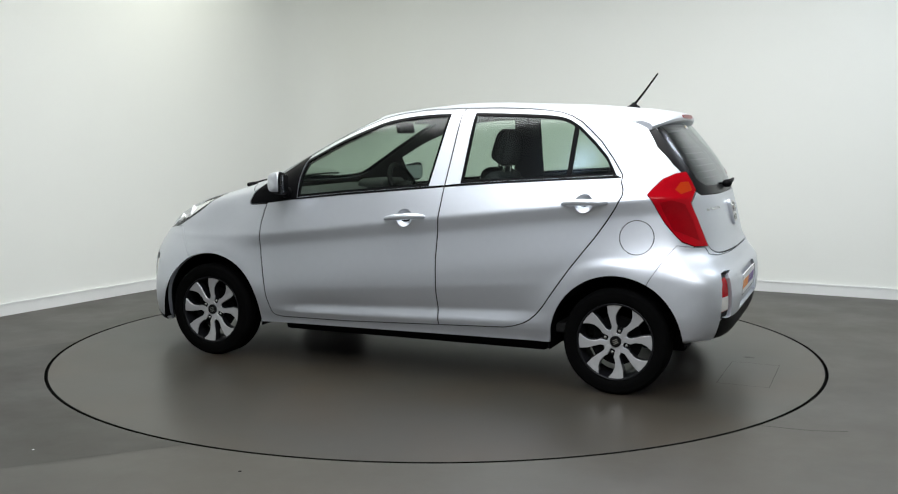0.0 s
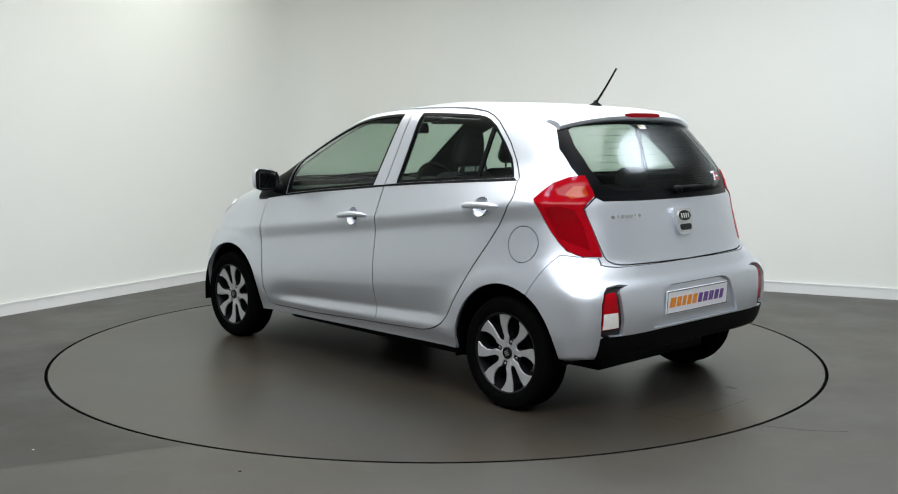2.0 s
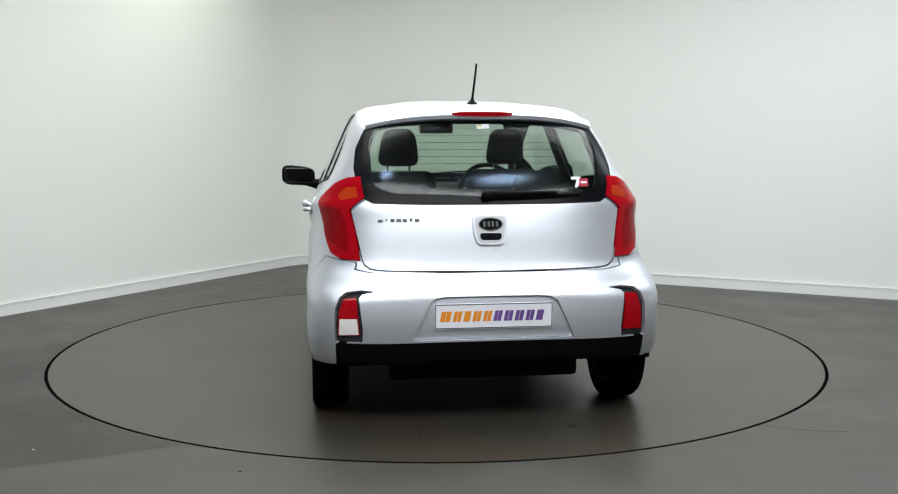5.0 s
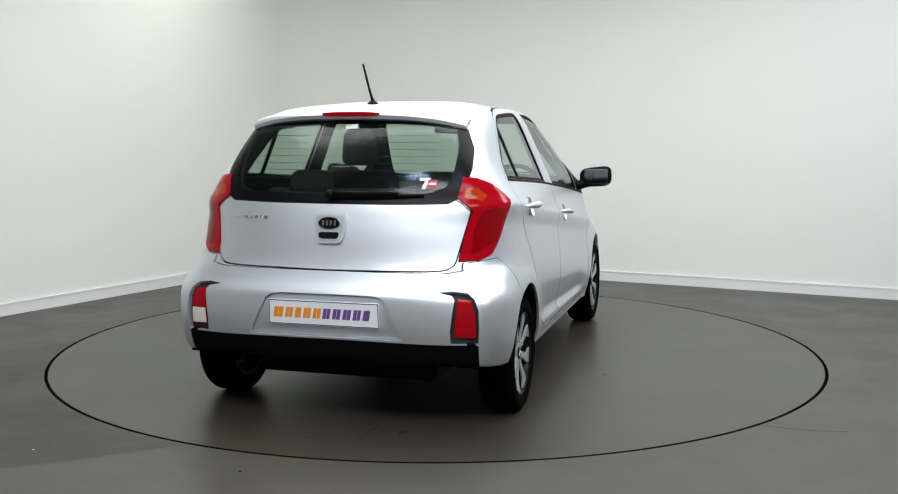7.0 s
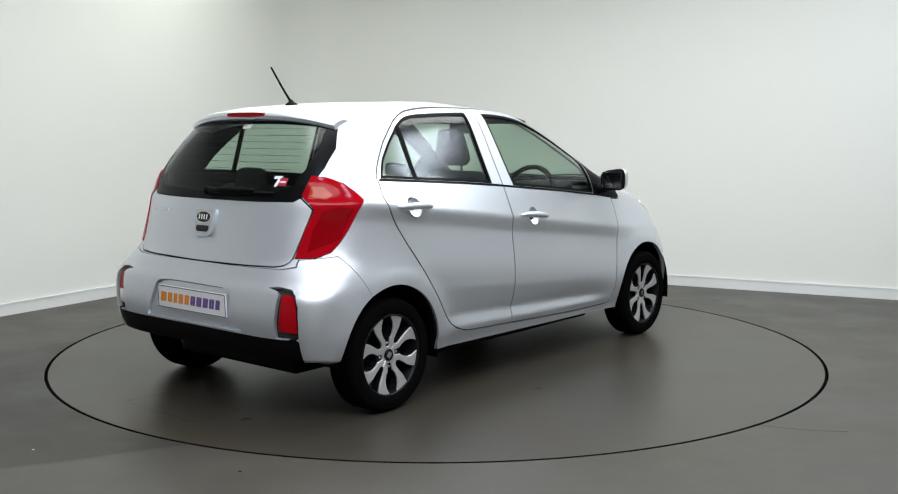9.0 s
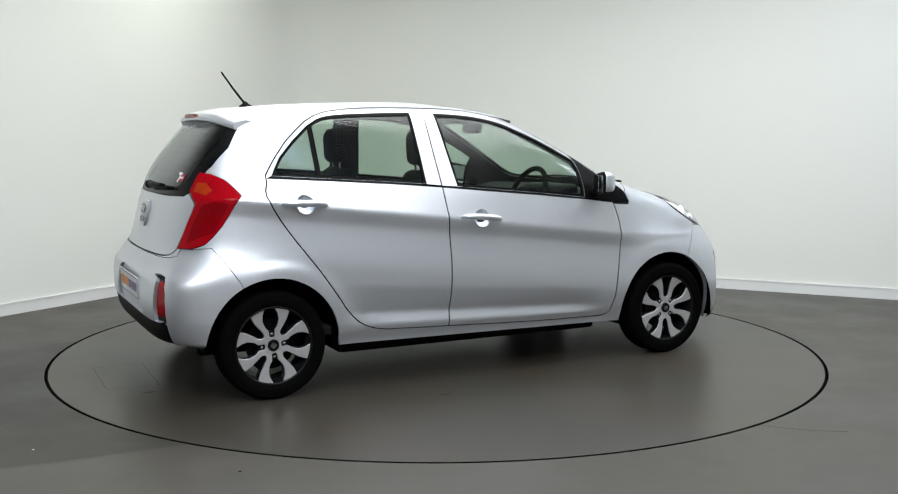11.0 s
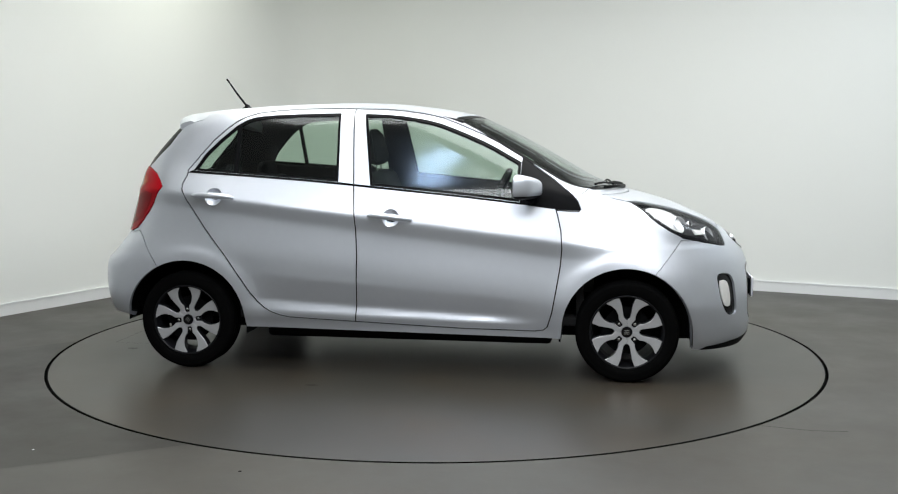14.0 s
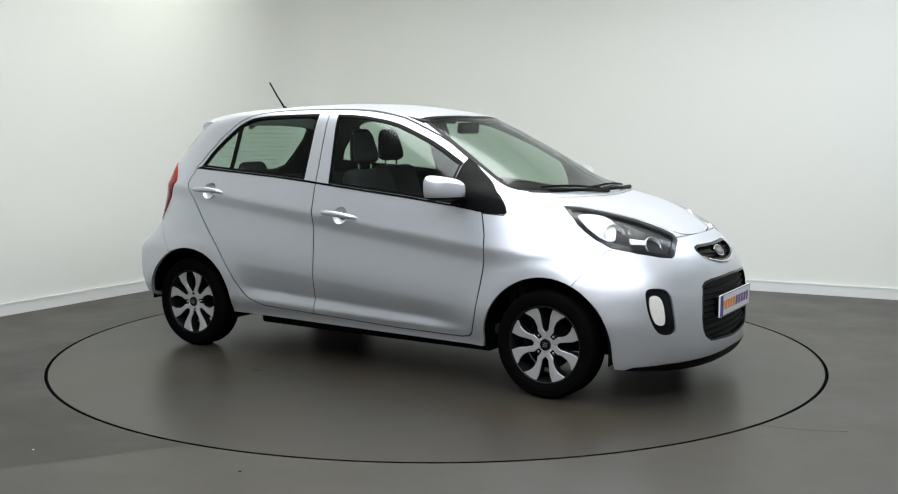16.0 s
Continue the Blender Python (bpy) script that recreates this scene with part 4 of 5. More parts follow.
        shell("bezel", piece([(grow(outl, -0.002), V, near), (grow(outl, -0.022), V, near)]), DARKALLOY, lamp, 0.06, -0.004, "dark lamp bezel")
        shell("lens", piece([(grow(outl, -0.002), V, near)]), LAMPGLASS, lamp, 0.0, 0.0, "clear lamp lens")
        for nm, c, r, m in (("main_reflector", (1.478, -0.580, 0.812), 0.058, BOWL), ("projector", (1.627, -0.462, 0.752), 0.046, BOWL), ("indicator", (1.535, -0.492, 0.822), 0.022, CHROME)):
            p, no, _, _ = SKIN_TREE.find_nearest(Vector((c[0], c[1] * -s, c[2])))
            D = (no * 0.55 + Vector((0.7, 0.35 * s, 0.1))).normalized()
            bm = bmesh.new()
            revolve(bm, [(r * 0.12, -0.036), (r * 0.45, -0.030), (r * 0.78, -0.014), (r * 0.95, 0.004), (r, 0.007), (r * 1.05, 0.002), (r * 1.0, -0.03)], 28, "Z", close=False)
            bmesh.ops.create_uvsphere(bm, u_segments=16, v_segments=8, radius=r * 0.28, matrix=Matrix.Translation((0, 0, -0.022)))
            bm.transform(Matrix.Translation(p - no * 0.025) @ D.to_track_quat("Z", "Y").to_matrix().to_4x4())
            part(nm, bm, m, lamp, "bright reflector bowl", smooth=True)
        bar = [(1.535, -0.545, 0.795), (1.59, -0.490, 0.785), (1.60, -0.50, 0.760), (1.55, -0.565, 0.765)]
        shell("lamp_bar", piece([(flat(sided(bar, s), V), V, near)]), CLEARLENS, lamp, 0.008, -0.016, "white lamp bar")
        # long white light guide behind the lens
        glow = [(1.285, -0.60, 0.908), (1.300, -0.555, 0.910), (1.335, -0.505, 0.907), (1.390, -0.485, 0.892), (1.440, -0.510, 0.868), (1.470, -0.560, 0.835), (1.490, -0.615, 0.775), (1.43, -0.648, 0.790), (1.373, -0.648, 0.840), (1.325, -0.63, 0.882)]
        shell("light_guide", piece([(chaikin(flat(sided(glow, s), V)), V, near)]), CLEARLENS, lamp, 0.006, -0.012, "white light guide")
    shell("fuel_flap", piece([(grow(flat(FUEL, SIDE[1]), -0.0015), SIDE[1], flank(1))]), PAINT, car, 0.01, 0.0)
    for s in (1, -1):
        seam = [(0.924, 0.962), (0.985, 1.004), (0.987, 1.001), (0.926, 0.959)]
        shell("fender_seam", piece([(flat(seam, SIDE[s]), SIDE[s], flank(s))]), GAP, car, 0.002, 0.0006)
    # dark inner lining of the cabin and the wheel housings
    lin = SKIN.copy()
    for s in (1, -1):
        for poly in (FRONT_WIN, REAR_WIN, arch(HUB_X, 0.345), arch(-HUB_X - 0.012, 0.345)):
            bmesh.ops.delete(lin, geom=region(lin, grow(flat(poly, SIDE[s]), -0.006), SIDE[s], flank_all(s)), context="FACES")
    for poly, D, near in ((grow(flat(mirror(SCREEN), SCREEN_VIEW), -0.022), SCREEN_VIEW, front), (inner, GATE_VIEW, back_glass)):
        bmesh.ops.delete(lin, geom=region(lin, poly, D, near), context="FACES")
    shell("lining", lin, TRIM, car, 0.004, -0.024, "dark grey cabin lining")
    return gate, rb, fb, hood_ob

BELT_OF = {
    "front_door": [(-0.258, 1.014), (-0.174, 1.006), (0.332, 0.959), (0.637, 0.926), (0.631, 0.937), (0.332, 0.971), (-0.174, 1.018), (-0.255, 1.025)],
    "rear_door": [(-1.205, 1.080), (-0.887, 1.061), (-0.552, 1.039), (-0.266, 1.015), (-0.264, 1.026), (-0.35, 1.035), (-0.552, 1.050), (-0.887, 1.072), (-1.182, 1.092)],
}
GATE_OB, RB_OB, FB_OB, HOOD_OB = build_body()
# ---- underside, wheels ----
def underside():
    bm = bmesh.new()
    box(bm, -1.50, 1.60, -0.44, 0.44, 0.175, 0.27, 0.02)
    box(bm, -0.80, 0.80, -0.60, 0.60, 0.155, 0.26, 0.02)
    box(bm, -0.84, 0.86, -0.715, 0.715, 0.228, 0.27, 0.012)
    box(bm, -1.62, -1.25, -0.54, 0.54, 0.305, 0.40, 0.02)
    box(bm, 1.25, 1.72, -0.48, 0.48, 0.19, 0.40, 0.02)
    part("underbody", bm, BLACK, car, "black underbody")
    for hx, hz in ((HUB_X + 0.002, HUB_Z), (-HUB_X - 0.012, HUB_Z)):
        for s in (1, -1):
            bm = bmesh.new()
            rows = []
            path = [(hx + 0.340, 0.20)] + [(hx + 0.340 * math.cos(math.pi * k / 24), hz + 0.340 * math.sin(math.pi * k / 24)) for k in range(25)] + [(hx - 0.340, 0.262 if hx < 0 else 0.20)]
            for px, pz in path:
                rows.append([bm.verts.new((px, s * y, pz)) for y in (0.40, 0.772)])
            for a, b in zip(rows, rows[1:]):
                bm.faces.new((a[0], a[1], b[1], b[0]))
            bm.faces.new([r[0] for r in rows])
            bmesh.ops.solidify(bm, geom=bm.faces, thickness=0.004)
            part("wheel_housing", bm, BLACK, car, "black wheel housing")
            bm = bmesh.new()
            x = hx + 0.345 if hx < 0 else hx - 0.345
            y0, y1 = sorted((s * 0.50, s * 0.765))
            box(bm, x - 0.004, x + 0.004, y0, y1, 0.205, 0.36, 0.002)
            part("splash_guard", bm, BLACK, car, "black splash guard")

underside()

PETAL = [(0.029, 0.0002), (0.063, 0.0002), (0.067, 0.009), (0.077, 0.0165), (0.110, 0.0225), (0.145, 0.0285), (0.1845, 0.044), (0.172, 0.081), (0.150, 0.1165), (0.136, 0.082), (0.118, 0.0605), (0.096, 0.0485), (0.081, 0.0435), (0.066, 0.0435), (0.052, 0.0325), (0.043, 0.0240), (0.0365, 0.0225), (0.0318, 0.0252), (0.0294, 0.0290), (0.0205, 0.0203)]

def build_wheel(hx, s, turn):
    wheel = new("wheel")
    wheel.parent = car
    wheel.matrix_basis = pose(hx, s * 0.705, HUB_Z, 0, turn, 0 if s > 0 else 180)
    wheel["label"] = "black tyre on a two-tone alloy wheel"
    bm = bmesh.new()
    R = 0.269
    prof = [(0.192, -0.072), (0.205, -0.080), (0.235, -0.084), (0.255, -0.078), (R - 0.004, -0.064), (R, -0.05)]
    for g in (-0.028, 0.0, 0.028):
        prof += [(R, g - 0.006), (R - 0.006, g - 0.004), (R - 0.006, g + 0.004), (R, g + 0.006)]
    prof += [(R, 0.05), (R - 0.004, 0.064), (0.255, 0.078), (0.247, 0.0815), (0.244, 0.0805), (0.235, 0.084), (0.205, 0.080), (0.197, 0.0745), (0.192, 0.072), (0.186, 0.04), (0.186, -0.04)]
    revolve(bm, prof, 72)
    tyre = part("tyre", bm, RUBBER, wheel, smooth=True)
    bm = bmesh.new()
    revolve(bm, [(0.196, 0.074), (0.190, 0.076), (0.184, 0.066), (0.176, 0.02), (0.172, -0.06), (0.190, -0.07), (0.194, -0.06), (0.190, 0.0)], 64)
    rim = part("rim", bm, DARKALLOY, wheel, "dark alloy rim", smooth=True)
    bm = bmesh.new()
    revolve(bm, [(0.001, 0.0), (0.125, 0.0), (0.125, 0.012), (0.06, 0.014), (0.06, 0.03), (0.001, 0.03)], 40, close=False)
    part("brake_disc", bm, BLACK, wheel, "dark brake disc")
    bm = bmesh.new()
    box(bm, 0.075, 0.135, -0.01, 0.035, -0.05, 0.05, 0.01)
    part("brake_caliper", bm, BLACK, wheel)
    # dark spoke backs, then the machined faces
    for q in range(4):
        for m in (1, -1):
            a = math.radians(90 * q)
            def turned(p):
                u, v = p[0], p[1] * m
                return (u * math.cos(a) - v * math.sin(a), u * math.sin(a) + v * math.cos(a))
            face = [turned(p) for p in PETAL]
            bm = bmesh.new()
            prism(bm, face, 0.060, 0.068)
            for v in bm.verts:      # dished towards the hub
                v.co.y -= 0.016 * (1 - min(math.hypot(v.co.x, v.co.z) / 0.19, 1)) ** 1.0
            top = [e for e in bm.edges if all(v.co.y > 0.0655 - 0.016 * (1 - min(math.hypot(v.co.x, v.co.z) / 0.19, 1)) for v in e.verts)]
            bmesh.ops.bevel(bm, geom=top, offset=0.0018, segments=1, affect="EDGES")
            part("spoke", bm, ALLOY, rim, "machined silver spoke face")
            c = Vector((sum(p[0] for p in face) / len(face), sum(p[1] for p in face) / len(face)))
            wide = [tuple(c + (Vector(p) - c) * 1.05) for p in face]
            bm = bmesh.new()
            prism(bm, wide, 0.018, 0.0595)
            for v in bm.verts:
                v.co.y -= 0.016 * (1 - min(math.hypot(v.co.x, v.co.z) / 0.19, 1))
            part("spoke_back", bm, DARKALLOY, rim)
    bm = bmesh.new()
    revolve(bm, [(0.001, 0.050), (0.034, 0.050), (0.036, 0.048), (0.036, 0.02), (0.001, 0.02)], 32, close=False)
    part("hub", bm, ALLOY, rim, "machined hub face")
    bm = bmesh.new()
    revolve(bm, [(0.001, 0.0612), (0.0275, 0.0610), (0.0288, 0.0595), (0.0288, 0.05), (0.001, 0.05)], 32, close=False)
    part("hub_cap", bm, GLOSSBLACK, rim, "black centre cap", smooth=False)
    bm = bmesh.new()
    for i in (-1, 0, 1):
        box(bm, -0.013, 0.013, 0.061, 0.0625, i * 0.009 - 0.002, i * 0.009 + 0.002)
    part("cap_emblem", bm, CHROME, rim)
    for q in range(4):
        a = math.radians(90 * q + 45)
        bm = bmesh.new()
        revolve(bm, [(0.001, 0.012), (0.007, 0.011), (0.009, 0.006), (0.009, 0.0), (0.001, 0.0)], 10, close=False)
        bm.transform(Matrix.Translation((0.057 * math.cos(a), 0.041, 0.057 * math.sin(a))))
        part("wheel_nut", bm, CHROME, rim)
        bm = bmesh.new()
        revolve(bm, [(0.016, 0.0), (0.0165, 0.004), (0.001, 0.004), (0.001, 0.0)], 16, close=False)
        bm.transform(Matrix.Translation((0.058 * math.cos(a), 0.038, 0.058 * math.sin(a))))
        part("nut_recess", bm, DARKALLOY, rim)
    return wheel

for hx, s, turn in ((HUB_X + 0.006, 1, 19), (-HUB_X - 0.012, 1, 27), (HUB_X + 0.006, -1, 0), (-HUB_X - 0.012, -1, 51)):
    build_wheel(hx, s, turn)
# ---- fittings of the car ----
def rbox(sx, sy, sz, bevel, m, taper=1.0):
    """A cushion-like box with rounded edges, narrowed by taper towards its top."""
    bm = bmesh.new()
    bmesh.ops.create_cube(bm, size=1)
    for v in bm.verts:
        k = taper if v.co.z > 0 else 1.0
        v.co = Vector((v.co.x * sx * k, v.co.y * sy * k, v.co.z * sz))
    bmesh.ops.bevel(bm, geom=bm.edges[:], offset=bevel, segments=4, profile=0.5, affect="EDGES")
    bm.transform(m)
    return bm

def roof_z(x, y):
    return SKIN_TREE.ray_cast(Vector((x, y, 3)), Vector((0, 0, -1)))[0].z

def build_spoiler():
    bm = bmesh.new()
    rows = []
    N = 28
    for i in range(N + 1):
        y = 0.532 * math.sin(math.pi / 2 * (2 * i / N - 1))
        e = abs(y) / 0.532
        dz, dx = 0.050 * e ** 3.0, 0.052 + 0.085 * e ** 3.2
        x0 = -1.17
        z0 = roof_z(x0, y) + 0.0015
        x1 = -1.27 + 0.04 * e ** 3
        z1 = min(roof_z(x1, y) + 0.004, 1.432)
        pr = [(x0, z0), (x0 + (x1 - x0) * 0.5, (z0 + z1) / 2 + 0.002), (x1, z1), (-1.39 + dx, 1.416 - dz), (-1.428 + dx, 1.407 - dz), (-1.446 + dx, 1.398 - dz), (-1.455 + dx, 1.384 - dz), (-1.450 + dx, 1.368 - dz), (-1.436 + dx, 1.362 - dz), (-1.36 + dx, 1.352 - dz), (-1.28 + dx * 0.6, 1.345 - dz), (-1.20, 1.345 - dz)]
        rows.append([bm.verts.new((x, y, z)) for x, z in pr])
    n = len(rows[0])
    for a, b in zip(rows, rows[1:]):
        for k in range(n):
            j = (k + 1) % n
            bm.faces.new((a[k], a[j], b[j], b[k]))
    bm.faces.new(rows[0]); bm.faces.new(rows[-1][::-1])
    bmesh.ops.recalc_face_normals(bm, faces=bm.faces)
    sp = part("spoiler", bm, PAINT, GATE_OB, "silver roof spoiler over the rear window", smooth=True)
    crisp = sp.modifiers.new("edges", "EDGE_SPLIT")
    crisp.split_angle = radians(32)
    bm = bmesh.new()
    rows = []
    for i in range(13):
        y = -0.14 + 0.28 * i / 12
        e = abs(y) / 0.14
        h = 0.011 * (1 - 0.45 * e ** 4)
        zc = 1.388
        dx = 0.052 + 0.085 * (abs(y) / 0.532) ** 3.2
        rows.append([bm.verts.new((x, y, z)) for x, z in ((-1.44 + dx, zc - h), (-1.458 + dx, zc - h), (-1.455 + dx, zc + h), (-1.435 + dx, zc + h))])
    for a, b in zip(rows, rows[1:]):
        for k in range(4):
            bm.faces.new((a[k], a[(k + 1) % 4], b[(k + 1) % 4], b[k]))
    bm.faces.new(rows[0]); bm.faces.new(rows[-1])
    bmesh.ops.recalc_face_normals(bm, faces=bm.faces)
    part("brake_light", bm, DEEPRED, sp, "dark red high brake light", smooth=False)

def build_antenna():
    mast = new("antenna"); mast.parent = car
    bm = bmesh.new()
    z = roof_z(-1.10, 0)
    revolve(bm, [(0.001, 0.028), (0.007, 0.026), (0.012, 0.014), (0.024, 0.004), (0.028, -0.004), (0.001, -0.004)], 20, "Z", close=False)
    for v in bm.verts:
        v.co = Vector((v.co.x * 1.5 - 0.25 * v.co.z, v.co.y, v.co.z))
    bm.transform(Matrix.Translation((-1.10, 0, z)))
    part("antenna_base", bm, BLACK, mast, smooth=True)
    bm = bmesh.new()
    tube(bm, [(-1.105, 0, z + 0.012), (-1.170, 0, z + 0.095), (-1.233, 0, z + 0.183)], [0.0066, 0.0056, 0.0048], 10)
    part("antenna_rod", bm, BLACK, mast, "black flexible roof aerial")

def build_mirror(s):
    bm = bmesh.new()
    bmesh.ops.create_uvsphere(bm, u_segments=28, v_segments=18, radius=1)
    def sup(v, n):
        return math.copysign(abs(v) ** n, v)
    for v in bm.verts:
        x, y, z = sup(v.co.x, 0.62), sup(v.co.y, 0.5), sup(v.co.z, 0.55)
        if x < 0: x *= 0.25
        k = 1 - 0.18 * max(x, 0)
        v.co = Vector((x * 0.078 - 0.033 * y, y * 0.104 * k, z * (0.062 + 0.004 * y) * k + 0.010 * y))
    low = bm.copy()
    base = Matrix.Translation((0.655, s * 0.855, 1.020)) @ Matrix.Diagonal((1, s, 1, 1))
    up = bm
    bmesh.ops.bisect_plane(up, geom=up.verts[:] + up.edges[:] + up.faces[:], plane_co=(0, 0, -0.038), plane_no=(0, 0, -1), clear_outer=True)
    bmesh.ops.bisect_plane(up, geom=up.verts[:] + up.edges[:] + up.faces[:], plane_co=(-0.008, 0, 0), plane_no=(-1, -0.32, 0), clear_outer=True)
    for v in up.verts:
        v.co *= 1.03
    bmesh.ops.bisect_plane(low, geom=low.verts[:] + low.edges[:] + low.faces[:], plane_co=(0.095, 0, 0), plane_no=(1, 0, 0), clear_outer=False)
    low.transform(base); up.transform(base)
    bmesh.ops.recalc_face_normals(low, faces=low.faces)
    mir = part("door_mirror", low, BLACK, car, "black mirror housing with a silver cap", smooth=True)
    part("mirror_cap", up, PAINT, mir, "silver painted mirror cap", smooth=True)
    bm = rbox(0.003, 0.165, 0.094, 0.0012, Matrix.Translation((0.6345, s * 0.857, 1.021)) @ pose(0, 0, 0, 0, 0, s * 17.5))
    part("mirror_glass", bm, MIRROR, mir, "silvered mirror glass")
    bm = bmesh.new()
    tube(bm, [(0.70, s * 0.70, 0.955), (0.695, s * 0.75, 0.966), (0.68, s * 0.80, 0.978)], [0.040, 0.030, 0.026], 12)
    part("mirror_arm", bm, BLACK, mir, smooth=True)

def build_rear_fittings():
    # emblem plate and opener
    def gate_x(y, z):
        return SKIN_TREE.ray_cast(Vector((-3, y, z)), Vector((1, 0, 0)))[0].x
    x = gate_x(0, 0.88)
    tilt = Matrix.Translation((x, 0.005, 0.88)) @ pose(0, 0, 0, 0, 13, 0)
    outl = rounded([(-0.080, 0.066), (0.080, 0.066), (0.076, -0.010), (0.058, -0.068), (-0.058, -0.068), (-0.076, -0.010)], 0.022)
    bm = bmesh.new(); prism(bm, [tuple(p) for p in outl], -0.014, 0.004, "yz"); bm.transform(tilt)
    plate = part("emblem_plate", bm, PAINT, GATE_OB, "silver opener plate with an oval emblem")
    bm = bmesh.new(); prism(bm, [tuple(p * 0.86 + Vector((0, 0.0))) for p in outl], -0.0155, -0.0135, "yz"); bm.transform(tilt)
    part("plate_inset", bm, ALLOY, plate)
    def oval(a, b, x0, x1, cz, m, nm, lab):
        bm = bmesh.new()
        prism(bm, [(a * math.cos(k * math.pi / 16), cz + b * math.sin(k * math.pi / 16)) for k in range(32)], x0, x1, "yz")
        bm.transform(tilt)
        part(nm, bm, m, plate, lab)
    oval(0.054, 0.029, -0.019, -0.012, 0.022, CHROME, "emblem_ring", "chrome oval ring")
    oval(0.050, 0.0255, -0.0202, -0.013, 0.022, GLOSSBLACK, "emblem_oval", "black oval")
    for y in (-0.028, -0.009, 0.009, 0.028):
        bm = bmesh.new()
        prism(bm, [(y - 0.005, 0.010), (y + 0.005, 0.010), (y + 0.005, 0.034), (y - 0.005, 0.034)], -0.0216, -0.0195, "yz"); bm.transform(tilt)
        part("emblem_bar", bm, CHROME, plate)
    bm = bmesh.new(); prism(bm, [tuple(p) for p in rounded([(-0.050, -0.018), (0.050, -0.018), (0.044, -0.048), (-0.044, -0.048)], 0.014)], -0.0170, -0.006, "yz"); bm.transform(tilt)
    part("opener_slot", bm, GLOSSBLACK, plate, "black opener slot")
    # chrome lettering as plain bars
    for i, (w, h) in enumerate(((0.020, 0.030), (0.006, 0.030), (0.018, 0.022), (0.020, 0.022), (0.018, 0.022), (0.010, 0.030), (0.020, 0.022))):
        y = 0.485 - i * 0.0265
        z = 0.922 + (-0.003 if i == 0 else 0.003 if h > 0.025 else 0)
        xx = gate_x(y, z)
        bm = bmesh.new()
        box(bm, -0.003, 0.002, -w / 2, w / 2, -0.006, 0.006)
        bm.transform(Matrix.Translation((xx, y, z)))
        for v in bm.verts:
            v.co.x = gate_x(v.co.y, v.co.z) + (-0.0035 if v.co.x < xx else 0.002)
        part("letter_bar", bm, CHROME, GATE_OB, "raised chrome lettering bar")
    # rear wiper
    wip = new("rear_wiper"); wip.parent = GATE_OB
    def glass_p(y, z, off):
        h = SKIN_TREE.ray_cast(Vector((-3, y, z)), Vector((1, 0, 0)))[0]
        return h + skin_normal(h) * off
    bm = bmesh.new()
    bmesh.ops.create_uvsphere(bm, u_segments=16, v_segments=10, radius=0.026, matrix=Matrix.Translation(glass_p(0.015, 1.022, 0.020)) @ Matrix.Diagonal((1, 1.0, 0.85, 1)))
    part("pivot_cap", bm, BLACK, wip, smooth=True)
    bm = bmesh.new()
    tube(bm, [glass_p(y, 1.022 + 0.030 * (0.015 - y), 0.024) for y in (0.015, -0.10, -0.22, -0.30)], [0.016, 0.014, 0.010, 0.008], 10)
    part("wiper_arm", bm, BLACK, wip, smooth=True)
    bm = bmesh.new()
    tube(bm, [glass_p(y, 1.012 + 0.035 * (0.015 - y), 0.012) for y in (0.0, -0.1, -0.2, -0.3, -0.41)], [0.006, 0.008, 0.009, 0.008, 0.005], 8)
    part("wiper_blade", bm, BLACK, wip, smooth=True)
    # sticker on the rear window
    def sticker(pts, m, nm, off, lab):
        bm = bmesh.new()
        vs = [bm.verts.new(glass_p(y, z, off)) for y, z in pts]
        f = bm.faces.new(vs)
        bmesh.ops.triangulate(bm, faces=[f])
        bmesh.ops.solidify(bm, geom=bm.faces[:], thickness=0.0005)
        part(nm, bm, m, GATE_OB, lab)
    sticker([(-0.383, 1.105), (-0.430, 1.105), (-0.410, 1.058), (-0.395, 1.058), (-0.408, 1.093), (-0.383, 1.093)], WHITE, "sticker_figure", 0.0015, "white figure 7 on the rear window")
    sticker([(-0.420, 1.097), (-0.462, 1.097), (-0.462, 1.062), (-0.413, 1.062)], STICKER_RED, "sticker_patch", 0.0010, "dark red sticker patch")
    sticker([(-0.428, 1.084), (-0.456, 1.084), (-0.456, 1.076), (-0.425, 1.076)], WHITE, "sticker_bar", 0.0018, "pale bar of small print")
    sticker([(0.028, 1.338), (-0.032, 1.342), (-0.034, 1.322), (0.022, 1.319)], WHITE, "paper_tag", 0.0012, "white paper tag at the top of the rear window")
    sticker([(0.024, 1.337), (0.000, 1.338), (0.000, 1.330), (0.022, 1.329)], STICKER_YELLOW, "tag_patch", 0.0018, "yellow patch of the paper tag")
    # heater lines of the rear window
    for k in range(9):
        z = 1.075 + k * 0.031
        bm = bmesh.new()
        w = 0.475 - 0.03 * abs(k - 3) * 0.4
        tube(bm, [glass_p(w * (2 * i / 12 - 1), z, -0.004) for i in range(13)], 0.0008, 4)
        part("heater_line", bm, DARKALLOY, GATE_OB, "fine heater line")

